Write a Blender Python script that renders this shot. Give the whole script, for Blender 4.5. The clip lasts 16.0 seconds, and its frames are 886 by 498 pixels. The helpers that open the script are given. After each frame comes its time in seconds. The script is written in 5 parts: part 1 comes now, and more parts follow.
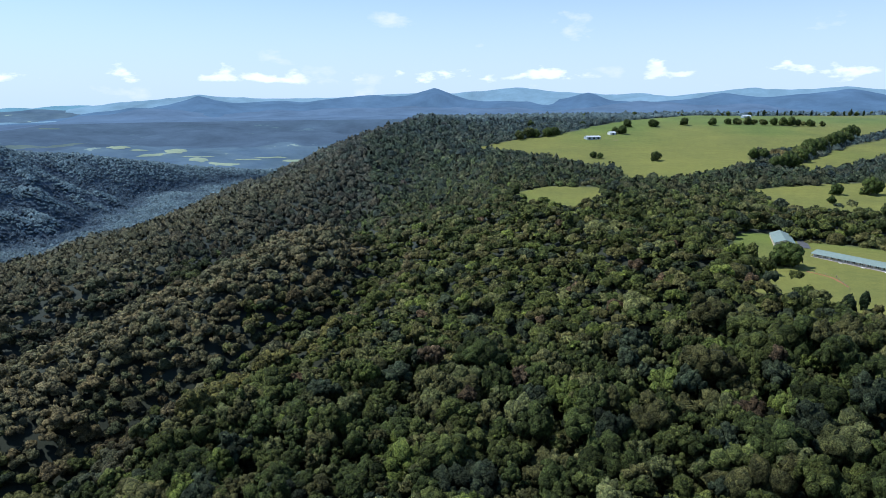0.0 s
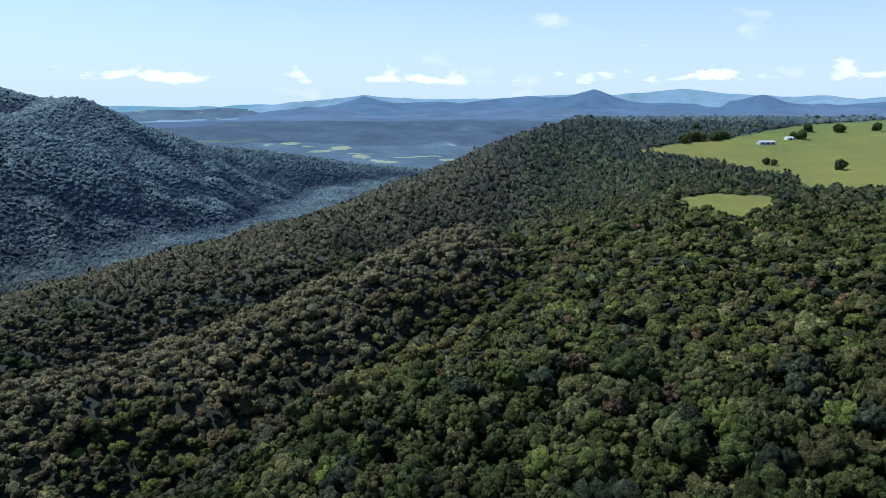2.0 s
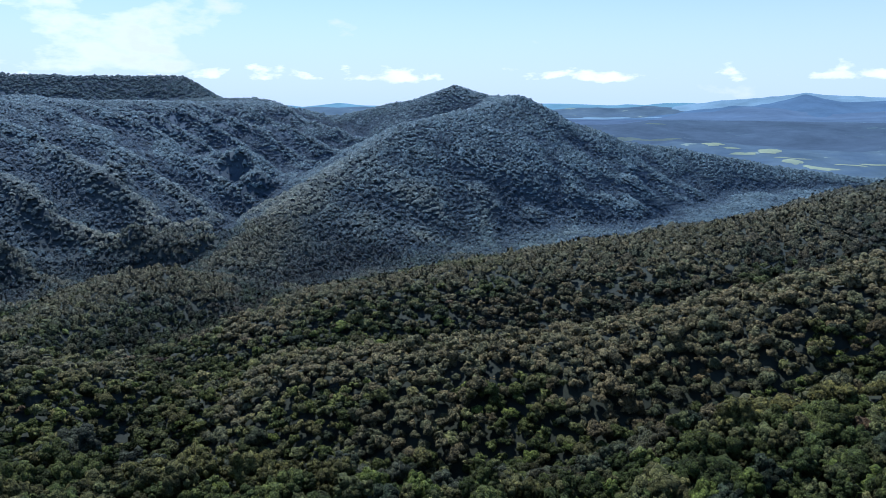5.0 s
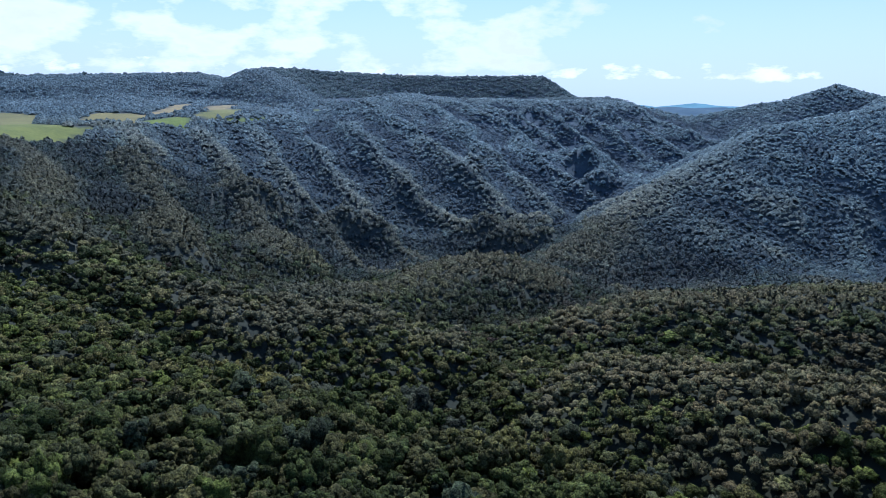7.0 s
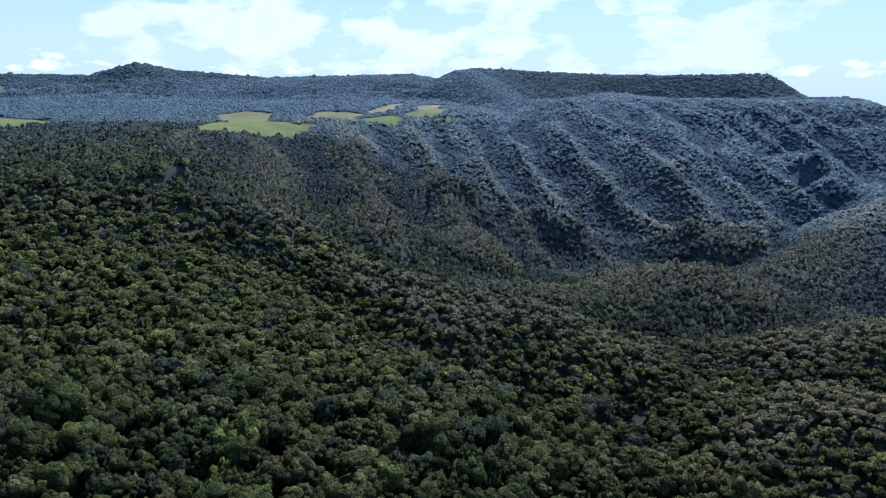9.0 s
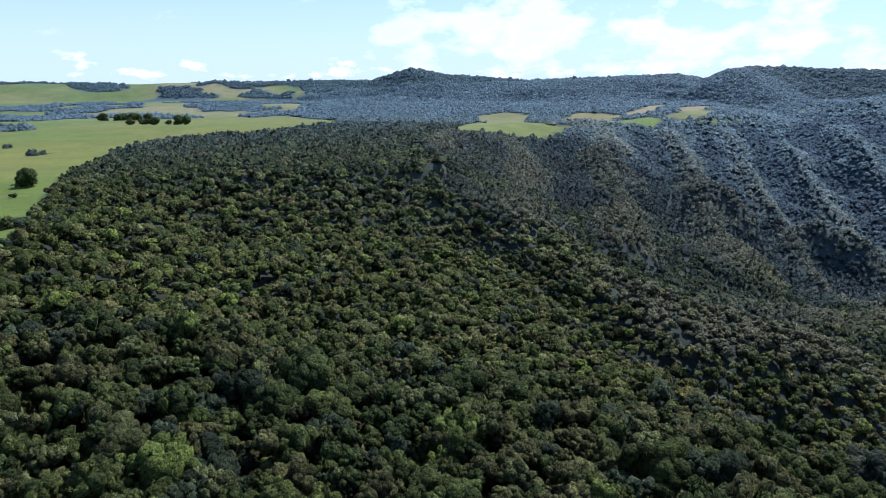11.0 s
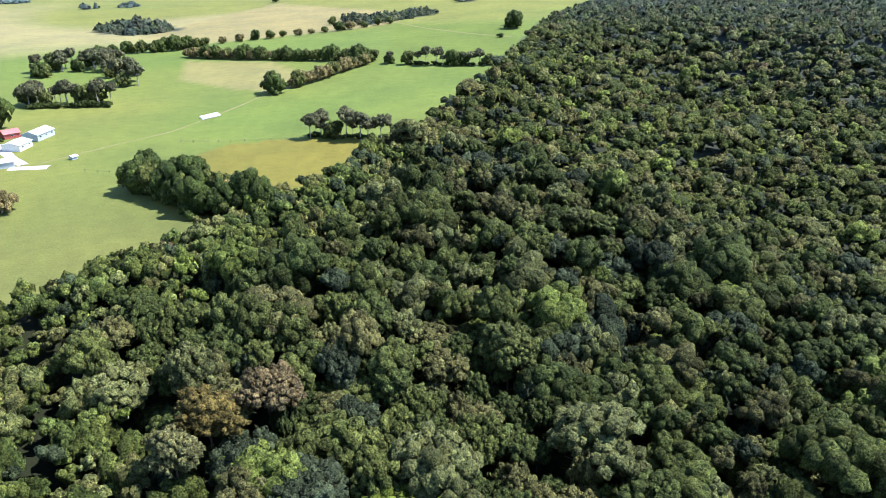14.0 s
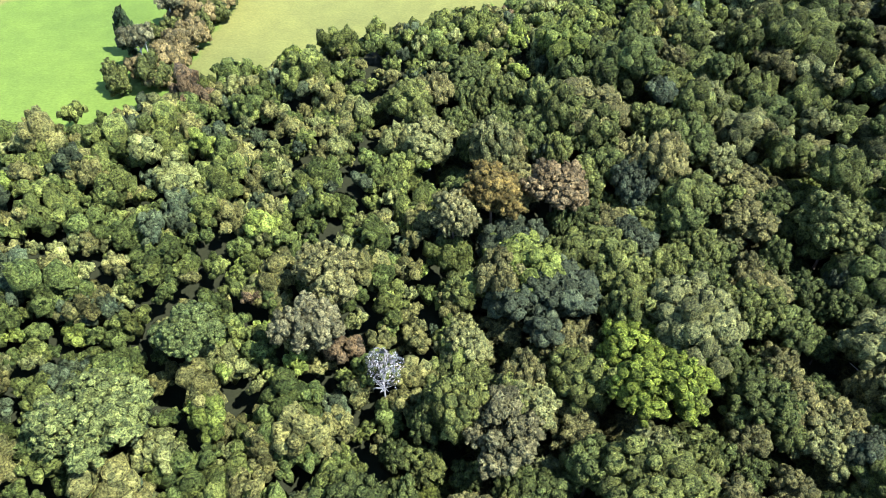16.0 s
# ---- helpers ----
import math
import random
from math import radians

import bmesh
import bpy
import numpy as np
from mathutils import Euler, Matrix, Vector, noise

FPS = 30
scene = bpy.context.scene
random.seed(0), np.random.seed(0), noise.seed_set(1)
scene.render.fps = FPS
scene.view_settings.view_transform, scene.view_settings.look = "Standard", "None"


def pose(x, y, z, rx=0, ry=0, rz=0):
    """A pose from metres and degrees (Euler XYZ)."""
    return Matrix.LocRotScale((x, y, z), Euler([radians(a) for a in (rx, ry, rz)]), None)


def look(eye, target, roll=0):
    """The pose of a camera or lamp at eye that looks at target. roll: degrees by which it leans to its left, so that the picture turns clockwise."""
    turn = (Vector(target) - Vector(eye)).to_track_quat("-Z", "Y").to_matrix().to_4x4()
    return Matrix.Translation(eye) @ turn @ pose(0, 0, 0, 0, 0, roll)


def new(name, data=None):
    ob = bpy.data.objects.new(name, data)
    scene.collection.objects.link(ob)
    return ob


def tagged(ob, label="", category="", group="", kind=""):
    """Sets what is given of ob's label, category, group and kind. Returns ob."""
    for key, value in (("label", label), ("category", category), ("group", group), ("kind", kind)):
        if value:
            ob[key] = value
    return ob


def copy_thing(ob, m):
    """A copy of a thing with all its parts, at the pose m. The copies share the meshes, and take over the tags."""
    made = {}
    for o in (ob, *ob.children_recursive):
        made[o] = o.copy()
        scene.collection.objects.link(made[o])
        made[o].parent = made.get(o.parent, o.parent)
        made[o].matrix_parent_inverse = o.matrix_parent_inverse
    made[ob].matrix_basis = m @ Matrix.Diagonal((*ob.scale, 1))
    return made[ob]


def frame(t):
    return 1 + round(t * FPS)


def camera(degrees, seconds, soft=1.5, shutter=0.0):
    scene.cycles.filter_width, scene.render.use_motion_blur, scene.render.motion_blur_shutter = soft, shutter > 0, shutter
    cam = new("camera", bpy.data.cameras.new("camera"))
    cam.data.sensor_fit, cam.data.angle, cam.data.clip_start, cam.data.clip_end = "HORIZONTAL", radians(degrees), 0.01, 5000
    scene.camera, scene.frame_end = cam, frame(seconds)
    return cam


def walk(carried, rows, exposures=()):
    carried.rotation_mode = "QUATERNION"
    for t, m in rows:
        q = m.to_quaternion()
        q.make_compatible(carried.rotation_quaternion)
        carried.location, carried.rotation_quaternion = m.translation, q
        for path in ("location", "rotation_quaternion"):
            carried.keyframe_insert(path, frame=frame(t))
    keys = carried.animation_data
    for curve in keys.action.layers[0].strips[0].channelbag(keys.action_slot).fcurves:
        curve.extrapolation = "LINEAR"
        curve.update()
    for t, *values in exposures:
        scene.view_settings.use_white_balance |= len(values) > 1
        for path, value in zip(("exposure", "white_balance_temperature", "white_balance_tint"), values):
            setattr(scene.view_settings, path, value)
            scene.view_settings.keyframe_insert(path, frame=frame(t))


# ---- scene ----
cam = camera(65.64, 16.0, soft=0.7)
# seconds, place, then degrees of turn, tilt and lean to the right
ROWS = [
    (0.0, 0.0, 0.0, 105.0, 0.00, -12.33, 0.40),
    (0.5, -0.0, 1.0, 104.7, 3.30, -12.29, 0.29),
    (1.0, -0.1, 2.0, 104.5, 6.48, -12.24, 0.19),
    (1.5, -0.3, 3.1, 104.3, 9.44, -12.21, 0.13),
    (2.0, -0.5, 4.1, 104.2, 12.71, -12.19, 0.06),
    (2.5, -0.6, 5.1, 104.1, 16.68, -12.18, -0.08),
    (3.0, -0.8, 6.1, 103.9, 20.92, -12.15, -0.13),
    (5.5, -3.1, 10.9, 102.1, 53.67, -12.36, -0.10),
    (6.0, -4.0, 11.7, 101.9, 60.99, -12.41, -0.22),
    (6.5, -4.9, 12.4, 101.7, 68.23, -12.43, -0.42),
    (7.0, -6.0, 13.1, 101.5, 74.42, -12.47, -0.51),
    (7.5, -7.2, 13.9, 101.3, 80.08, -12.52, -0.59),
    (8.0, -8.5, 14.7, 101.1, 83.62, -12.51, -0.61),
    (10.5, -16.2, 23.0, 99.4, 106.12, -12.54, -0.04),
    (11.0, -18.7, 23.5, 99.1, 112.15, -12.50, -0.03),
    (11.5, -21.4, 23.6, 98.7, 118.91, -12.89, -0.01),
    (12.0, -24.2, 23.4, 98.4, 125.57, -13.66, -0.04),
    (12.5, -27.0, 23.0, 98.0, 131.71, -14.54, -0.08),
    (13.0, -29.5, 22.4, 97.6, 137.50, -16.31, -0.16),
    (13.5, -31.9, 21.7, 97.3, 143.61, -19.71, -0.26),
    (14.0, -34.2, 20.7, 97.1, 149.76, -24.12, -0.40),
    (14.5, -36.3, 19.5, 97.1, 156.92, -28.64, -0.52),
    (15.0, -38.1, 18.1, 97.0, 164.54, -33.12, -0.57),
    (15.5, -39.8, 16.5, 96.8, 172.44, -37.50, -0.71),
    (16.0, -41.5, 14.7, 96.6, 180.49, -41.85, -0.74),
]
EXPOSURES = [(0.0, 0.0, 5700, 10), (3.0, 0.0, 5650, 11), (5.5, 0.0, 5330, 15), (8.0, 0.0, 5280, 15), (10.5, 0.13, 5550, 14), (12.5, 0.4, 5800, 9), (13.5, 0.85, 5850, 10), (14.5, 1.3, 6000, 12), (16.0, 1.65, 6100, 12)]
walk(cam, [(t, pose(x, y, z, 90 + tilt, 0, turn) @ pose(0, 0, 0, 0, 0, -lean)) for t, x, y, z, turn, tilt, lean in ROWS], EXPOSURES)

# ---- sky and sun ----
SUN_TURN, SUN_HIGH = 72.0, 56.0
world = bpy.data.worlds.new("sky")
scene.world = world
world.use_nodes = True


def node(tree, kind, links=(), operation="", data_type="", blend_type="", dimensions="", layer_name="", **values):
    """A node with its settings and values (i0, i1 ... by input) set and its inputs linked."""
    n = tree.nodes.new(kind)
    if operation:
        n.operation = operation
    if data_type:
        n.data_type = data_type
    if blend_type:
        n.blend_type = blend_type
    if dimensions:
        n.noise_dimensions = dimensions
    if layer_name:
        n.layer_name = layer_name
    for key, value in values.items():
        n.inputs[int(key[1:])].default_value = value
    for slot, out in links:
        tree.links.new(out, n.inputs[slot])
    return n


def ramp(tree, fac, stops):
    n = node(tree, "ShaderNodeValToRGB", [(0, fac)])
    el = n.color_ramp.elements
    while len(el) < len(stops):
        el.new(0.5)
    for e, (at, col) in zip(el, stops):
        e.position, e.color = at, (*col, 1) if len(col) == 3 else col
    return n.outputs[0]


def times_value(tree, a, b):
    return node(tree, "ShaderNodeMath", [(0, a), (1, b)], operation="MULTIPLY").outputs[0]


def grey(v):
    return (v, v, v)


wt = world.node_tree
wt.nodes.clear()
sky = node(wt, "ShaderNodeTexSky")
sky.sky_type, sky.sun_disc, sky.sun_elevation, sky.sun_rotation = "NISHITA", False, radians(SUN_HIGH), radians(-SUN_TURN)
sky.air_density, sky.dust_density, sky.ozone_density = 1.0, 0.0, 2.5
way = node(wt, "ShaderNodeTexCoord").outputs["Generated"]
axes = node(wt, "ShaderNodeSeparateXYZ", [(0, way)])
# thin haze towards the horizon
haze = ramp(wt, axes.outputs[2], [(0.0, grey(0.95)), (0.05, grey(0.78)), (0.14, grey(0.36)), (0.3, grey(0.0))])
air = node(wt, "ShaderNodeMix", [("Factor", haze), (6, sky.outputs[0])], data_type="RGBA", i7=(5.1, 6.2, 7.6, 1))
# fair-weather clouds: small heaps near the horizon, a larger bank on the sun's side
tall = node(wt, "ShaderNodeVectorMath", [(0, way)], operation="MULTIPLY", i1=(1.0, 1.0, 2.4))
puffs = node(wt, "ShaderNodeTexNoise", [("Vector", tall.outputs[0])], i2=7.0, i3=8.0, i4=0.55)
small = node(wt, "ShaderNodeTexNoise", [("Vector", tall.outputs[0])], i2=19.0, i3=6.0, i4=0.55)
bank = node(wt, "ShaderNodeVectorMath", [(0, way)], operation="DOT_PRODUCT", i1=(-0.985, -0.06, 0.14))
bank = ramp(wt, bank.outputs["Value"], [(0.80, grey(0.0)), (0.96, grey(0.14))])
rise = ramp(wt, axes.outputs[2], [(0.012, grey(0.0)), (0.035, grey(1.0))])
bank = times_value(wt, bank, rise)
band = ramp(wt, axes.outputs[2], [(0.016, grey(0.0)), (0.028, grey(0.22)), (0.042, grey(0.16)), (0.062, grey(0.0))])
big = node(wt, "ShaderNodeMath", [(0, puffs.outputs[0]), (1, bank)], operation="ADD")
heaps = node(wt, "ShaderNodeMath", [(0, small.outputs[0]), (1, band)], operation="ADD")
heaps = node(wt, "ShaderNodeMath", [(0, heaps.outputs[0])], operation="SUBTRACT", i1=0.11)
both = node(wt, "ShaderNodeMath", [(0, big.outputs[0]), (1, heaps.outputs[0])], operation="MAXIMUM")
cover = ramp(wt, both.outputs[0], [(0.0, grey(0)), (0.615, grey(0)), (0.70, grey(0.75)), (0.82, grey(0.97))])
shade = ramp(wt, puffs.outputs[0], [(0.5, (9.2, 9.3, 9.4)), (0.64, (7.2, 7.5, 8.0))])
mix = node(wt, "ShaderNodeMix", [("Factor", cover), (6, air.outputs[2]), (7, shade)], data_type="RGBA")
back = node(wt, "ShaderNodeBackground", [(0, mix.outputs[2])], i1=0.13)
node(wt, "ShaderNodeOutputWorld", [(0, back.outputs[0])])

lamp = bpy.data.lights.new("sun", "SUN")
lamp.energy, lamp.angle, lamp.color = 5.0, radians(0.6), (1.0, 0.965, 0.91)
sun = new("sun", lamp)
sun_way = Vector((-math.sin(radians(SUN_TURN)) * math.cos(radians(SUN_HIGH)), math.cos(radians(SUN_TURN)) * math.cos(radians(SUN_HIGH)), math.sin(radians(SUN_HIGH))))
sun.matrix_world = look(sun_way * 900, (0, 0, 0))


# ---- materials ----
def material(name, rough=0.8, gloss=0.3, metal=0.0):
    m = bpy.data.materials.new(name)
    m.use_nodes = True
    b = m.node_tree.nodes["Principled BSDF"]
    b.inputs["Roughness"].default_value, b.inputs["Specular IOR Level"].default_value, b.inputs["Metallic"].default_value = rough, gloss, metal
    return m, m.node_tree, b


def noise_at(tree, size, detail=3.0, rough=0.6, vector=None):
    """Noise with lumps of about that size in metres, in the place's own coordinates."""
    place = vector or node(tree, "ShaderNodeNewGeometry").outputs["Position"]
    return node(tree, "ShaderNodeTexNoise", [("Vector", place)], i2=1.0 / size, i3=detail, i4=rough).outputs[0]


def times(tree, a, b):
    n = node(tree, "ShaderNodeMix", [(6, a), (7, b)], data_type="RGBA", blend_type="MULTIPLY")
    n.inputs[0].default_value = 1.0
    return n.outputs[2]


def leaf_material(name, sizes=(0.4, 2.4), lows=(0.2, 0.7), highs=(1.85, 1.25), bump=1.0, reach=0.6, gloss=0.07, tuft=0.9):
    """Foliage: the colour of each tree comes from the mesh; tufts, sprays and leaves come at three sizes."""
    m, t, b = material(name, 0.58, gloss)
    tint = node(t, "ShaderNodeVertexColor", layer_name="tint").outputs[0]
    fine, coarse = noise_at(t, sizes[0], 4.0, 0.75), noise_at(t, sizes[1], 2.0)
    place = node(t, "ShaderNodeNewGeometry").outputs["Position"]
    stir = node(t, "ShaderNodeTexNoise", [("Vector", place)], i2=1.3 / tuft, i3=2.0)
    place = node(t, "ShaderNodeVectorMath", [(0, stir.outputs["Color"]), (2, place)], operation="MULTIPLY_ADD", i1=(tuft * 0.9,) * 3).outputs[0]
    cells = node(t, "ShaderNodeTexVoronoi", [("Vector", place)], i2=1.0 / tuft)
    col = times(t, tint, ramp(t, fine, [(0.36, grey(lows[0])), (0.64, grey(highs[0]))]))
    col = times(t, col, ramp(t, coarse, [(0.3, grey(lows[1])), (0.7, grey(highs[1]))]))
    hue = node(t, "ShaderNodeSeparateColor", [(0, cells.outputs["Color"])])
    col = times(t, col, ramp(t, hue.outputs[0], [(0.0, (0.55, 0.6, 0.66)), (1.0, (1.5, 1.42, 1.3))]))
    pick = node(t, "ShaderNodeObjectInfo").outputs["Random"]
    col = times(t, col, ramp(t, pick, [(0.0, (0.8, 0.82, 0.8)), (1.0, (1.2, 1.18, 1.1))]))
    t.links.new(col, b.inputs["Base Color"])
    dome = ramp(t, cells.outputs["Distance"], [(0.0, grey(1.0)), (0.35, grey(0.8)), (0.8, grey(0.0))])
    tufts = node(t, "ShaderNodeBump", [("Height", dome)], i0=bump, i1=tuft * 0.55)
    n = node(t, "ShaderNodeBump", [("Height", fine), ("Normal", tufts.outputs[0])], i0=bump, i1=reach)
    t.links.new(n.outputs[0], b.inputs["Normal"])
    return m


LEAF = leaf_material("leaves", (0.28, 2.4), (0.2, 0.75), (2.35, 1.3), reach=0.35, tuft=0.75)
CANOPY = leaf_material("canopy", (0.45, 4.0), (0.2, 0.7), (2.35, 1.3), reach=0.6, gloss=0.05, tuft=1.4)
SLOPE_CANOPY = leaf_material("slope canopy", (1.0, 6.0), (0.3, 0.75), (1.8, 1.3), bump=1.0, reach=1.2, gloss=0.04, tuft=2.2)
FAR_CANOPY = leaf_material("far canopy", (2.6, 14.0), (0.7, 0.86), (1.45, 1.16), bump=0.8, reach=2.0, gloss=0.03, tuft=4.5)


def bark_material(name, col):
    m, t, b = material(name, 0.9, 0.15)
    n = noise_at(t, 0.5, 4.0)
    t.links.new(ramp(t, n, [(0.25, [c * 0.6 for c in col]), (0.75, [c * 1.3 for c in col])]), b.inputs["Base Color"])
    t.links.new(node(t, "ShaderNodeBump", [("Height", n)], i0=0.6, i1=0.1).outputs[0], b.inputs["Normal"])
    return m


BARK = bark_material("bark", (0.16, 0.125, 0.095))
PALE_BARK = bark_material("pale bark", (0.42, 0.40, 0.36))


def ground_material():
    m, t, b = material("ground", 0.92, 0.15)
    tint = node(t, "ShaderNodeVertexColor", layer_name="tint").outputs[0]
    col = times(t, tint, ramp(t, noise_at(t, 55.0, 5.0), [(0.3, (0.84, 0.86, 0.9)), (0.7, (1.16, 1.12, 1.05))]))
    col = times(t, col, ramp(t, noise_at(t, 7.0, 5.0, 0.7), [(0.3, grey(0.86)), (0.7, (1.14, 1.12, 1.1))]))
    fine = noise_at(t, 0.8, 4.0)
    col = times(t, col, ramp(t, fine, [(0.3, grey(0.84)), (0.7, grey(1.16))]))
    t.links.new(col, b.inputs["Base Color"])
    t.links.new(node(t, "ShaderNodeBump", [("Height", fine)], i0=0.4, i1=0.3).outputs[0], b.inputs["Normal"])
    return m


GROUND = ground_material()


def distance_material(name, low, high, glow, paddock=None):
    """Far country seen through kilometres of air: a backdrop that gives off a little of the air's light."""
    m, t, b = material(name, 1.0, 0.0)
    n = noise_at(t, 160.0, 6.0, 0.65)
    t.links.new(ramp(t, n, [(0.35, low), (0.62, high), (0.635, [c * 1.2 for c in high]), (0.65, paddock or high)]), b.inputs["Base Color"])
    # the haze, put in as an uneven emission
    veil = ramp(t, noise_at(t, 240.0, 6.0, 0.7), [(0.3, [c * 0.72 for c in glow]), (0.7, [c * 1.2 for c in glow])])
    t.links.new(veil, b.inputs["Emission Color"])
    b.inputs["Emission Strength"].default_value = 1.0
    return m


# ---- the lie of the land (ground heights in metres, plateau fields near zero) ----
def smooth(a, b, v):
    q = np.clip((v - a) / (b - a), 0, 1)
    return q * q * (3 - 2 * q)


def lattice(i, j, seed):
    h = (i * 374761393 + j * 668265263 + seed * 974634777) & 0xFFFFFFFF
    h = ((h ^ (h >> 13)) * 1274126177) & 0xFFFFFFFF
    return ((h ^ (h >> 16)) & 0xFFFF) / 65535.0


def value_noise(x, y, size, seed=0):
    """Smooth noise from -1 to 1 with cells of that size."""
    u, v = np.asarray(x, float) / size, np.asarray(y, float) / size
    i, j = np.floor(u).astype(np.int64), np.floor(v).astype(np.int64)
    fu, fv = u - i, v - j
    fu, fv = fu * fu * (3 - 2 * fu), fv * fv * (3 - 2 * fv)
    a, b = lattice(i, j, seed), lattice(i + 1, j, seed)
    c, d = lattice(i, j + 1, seed), lattice(i + 1, j + 1, seed)
    return 2 * ((a * (1 - fu) + b * fu) * (1 - fv) + (c * (1 - fu) + d * fu) * fv) - 1


def fractal(x, y, size, seed=0, octaves=3):
    return sum(value_noise(x, y, size / 2 ** k, seed + k) / 2 ** k for k in range(octaves))


# the rim of the plateau, where the fields end and the forest slopes begin
RIM = [(-60, 1480), (-20, 1150), (30, 950), (75, 680), (115, 470), (172, 290), (172, 100), (130, -50), (64, -128), (-3, -164), (-61, -196),
       (-142, -242), (-201, -296), (-303, -376), (-400, -450), (-520, -470), (-640, -330), (-700, -250), (-800, -330), (-1000, -380), (-1250, -330), (-1500, -200),
       (-1750, 20), (-1950, 330), (-2200, 560), (-2330, 800), (-2380, 1170), (-2420, 1400)]
CLOSE = [(-5200, 1700), (-5200, -5200), (5200, -5200), (5200, 1500), (1500, 1600)]
# the brow of the escarpment below the rim, with the ground height along it
BROW = [(-20, 1150, 66), (-115, 993, 42), (-75, 800, -22), (-15, 600, -28), (-42, 470, -42), (-87, 403, -47), (-128, 343, -52), (-137, 272, -57),
        (-163, 207, -62), (-205, 172, -61), (-265, 128, -61), (-312, 96, -67), (-385, 36, -68), (-480, -60, -62), (-590, -185, -46), (-650, -235, -28), (-700, -250, 0)]
# ridges of the lower country: crest points (x, y, ground height) and the fall of their sides
NORTH_SPUR = [(-20, 1150, 66), (-115, 993, 42), (-142, 949, 20), (-204, 877, -6), (-257, 810, -20), (-326, 731, -42), (-420, 670, -63),
              (-525, 570, -88), (-590, 430, -106), (-600, 340, -124)]
KNOLL_SPUR = [(-700, -250, 5), (-690, -170, -25), (-687, -113, -55), (-703, -72, -83), (-748, 45, -110), (-794, 169, -130), (-851, 268, -118), (-852, 329, -113), (-905, 410, -150)]
PEAK_SPUR = [(-1427, 1688, 102), (-1399, 1443, 65), (-1376, 1175, 31), (-1320, 1005, -24), (-1228, 787, -81), (-1135, 651, -117), (-1031, 526, -140), (-961, 441, -163)]
PEAK_RIDGE = [(-2234, 1531, 25), (-2027, 1643, 77), (-1923, 1690, 94), (-1785, 1765, 146), (-1625, 1780, 107), (-1427, 1688, 107),
              (-1343, 1723, 72), (-1319, 1767, 22), (-1265, 1878, -14), (-1227, 1975, -34), (-1122, 2161, -61), (-902, 2401, -119), (-635, 2630, -164)]
GUM_SPUR = [(-120, 640, -30), (-204, 534, -57), (-273, 432, -80), (-348, 373, -94), (-470, 281, -117), (-515, 248, -140)]
FOOT_SPUR = [(-640, -150, -52), (-608, -27, -78), (-624, 91, -103), (-608, 171, -132)]
WEST_RIDGE = [(-1982, 337, 93), (-2157, 490, 109), (-2314, 680, 94), (-2338, 1170, 89), (-2357, 1347, 85), (-2281, 1473, 49), (-2234, 1531, 25)]
MESA = [(-3227, 1390, 203), (-3373, 980, 196), (-3454, 632, 202), (-3006, 140, 206), (-2616, 20, 188), (-2500, -20, 150)]
SOUTH_HILLS = [(-2809, -180, 177), (-2716, -720, 157), (-2802, -1090, 185), (-2746, -1230, 211), (-2664, -1387, 160), (-2804, -1742, 166),
               (-2574, -2071, 162), (-2285, -2516, 150), (-2152, -2756, 155), (-2003, -2984, 142), (-1699, -3163, 190), (-1541, -3242, 196),
               (-1404, -3302, 180), (-1276, -3778, 135), (-819, -4103, 146)]


SLOPE = BROW + [(p[0], p[1]) for p in RIM[16:0:-1]]


def along(points, x, y):
    """Distance to a line of points and, where they have heights, the height of its nearest stretch, eased between stretches."""
    best, height, weight = np.full(np.shape(x), 1e9), np.zeros(np.shape(x)), np.zeros(np.shape(x))
    for a, b in zip(points[:-1], points[1:]):
        dx, dy = b[0] - a[0], b[1] - a[1]
        s = np.clip(((x - a[0]) * dx + (y - a[1]) * dy) / (dx * dx + dy * dy), 0, 1)
        d = np.hypot(x - a[0] - s * dx, y - a[1] - s * dy)
        if len(a) > 2:
            w = 1.0 / (d * d + 40.0) ** 2.5
            height, weight = height + w * (a[2] + s * (b[2] - a[2])), weight + w
        best = np.minimum(best, d)
    return best, height / np.maximum(weight, 1e-30)


def inside(points, x, y):
    hit = np.zeros(np.shape(x), bool)
    for a, b in zip(points, points[1:] + points[:1]):
        if a[1] != b[1]:
            hit ^= ((a[1] > y) != (b[1] > y)) & (x < (b[0] - a[0]) * (y - a[1]) / (b[1] - a[1]) + a[0])
    return hit


def beyond_rim(x, y):
    """Metres outside the plateau's rim; negative on the plateau."""
    d, _ = along(RIM, x, y)
    return np.where(inside(RIM + CLOSE, x, y), -d, d)


def tent(points, x, y, fall, rough=0.25, foot=0.0):
    d, h = along(points, x, y)
    d = d * (1 + rough * fractal(x, y, 170, 5)) + foot
    return h - fall * (np.sqrt(d * d + 30.0 ** 2) - 30.0)


def blend_max(a, b, k=16.0):
    q = np.clip(0.5 + 0.5 * (a - b) / k, 0, 1)
    return b + (a - b) * q + k * q * (1 - q)


def plateau(x, y):
    z = 0.055 * np.clip(-x - 150, 0, 850) * smooth(300, -100, y) + 30 * smooth(-1450, -1900, x)
    z = z + 66 * smooth(450, 1450, y)
    return z + 2.5 * fractal(x, y, 330, 11) * smooth(150, 500, np.hypot(x + 60, y + 300))


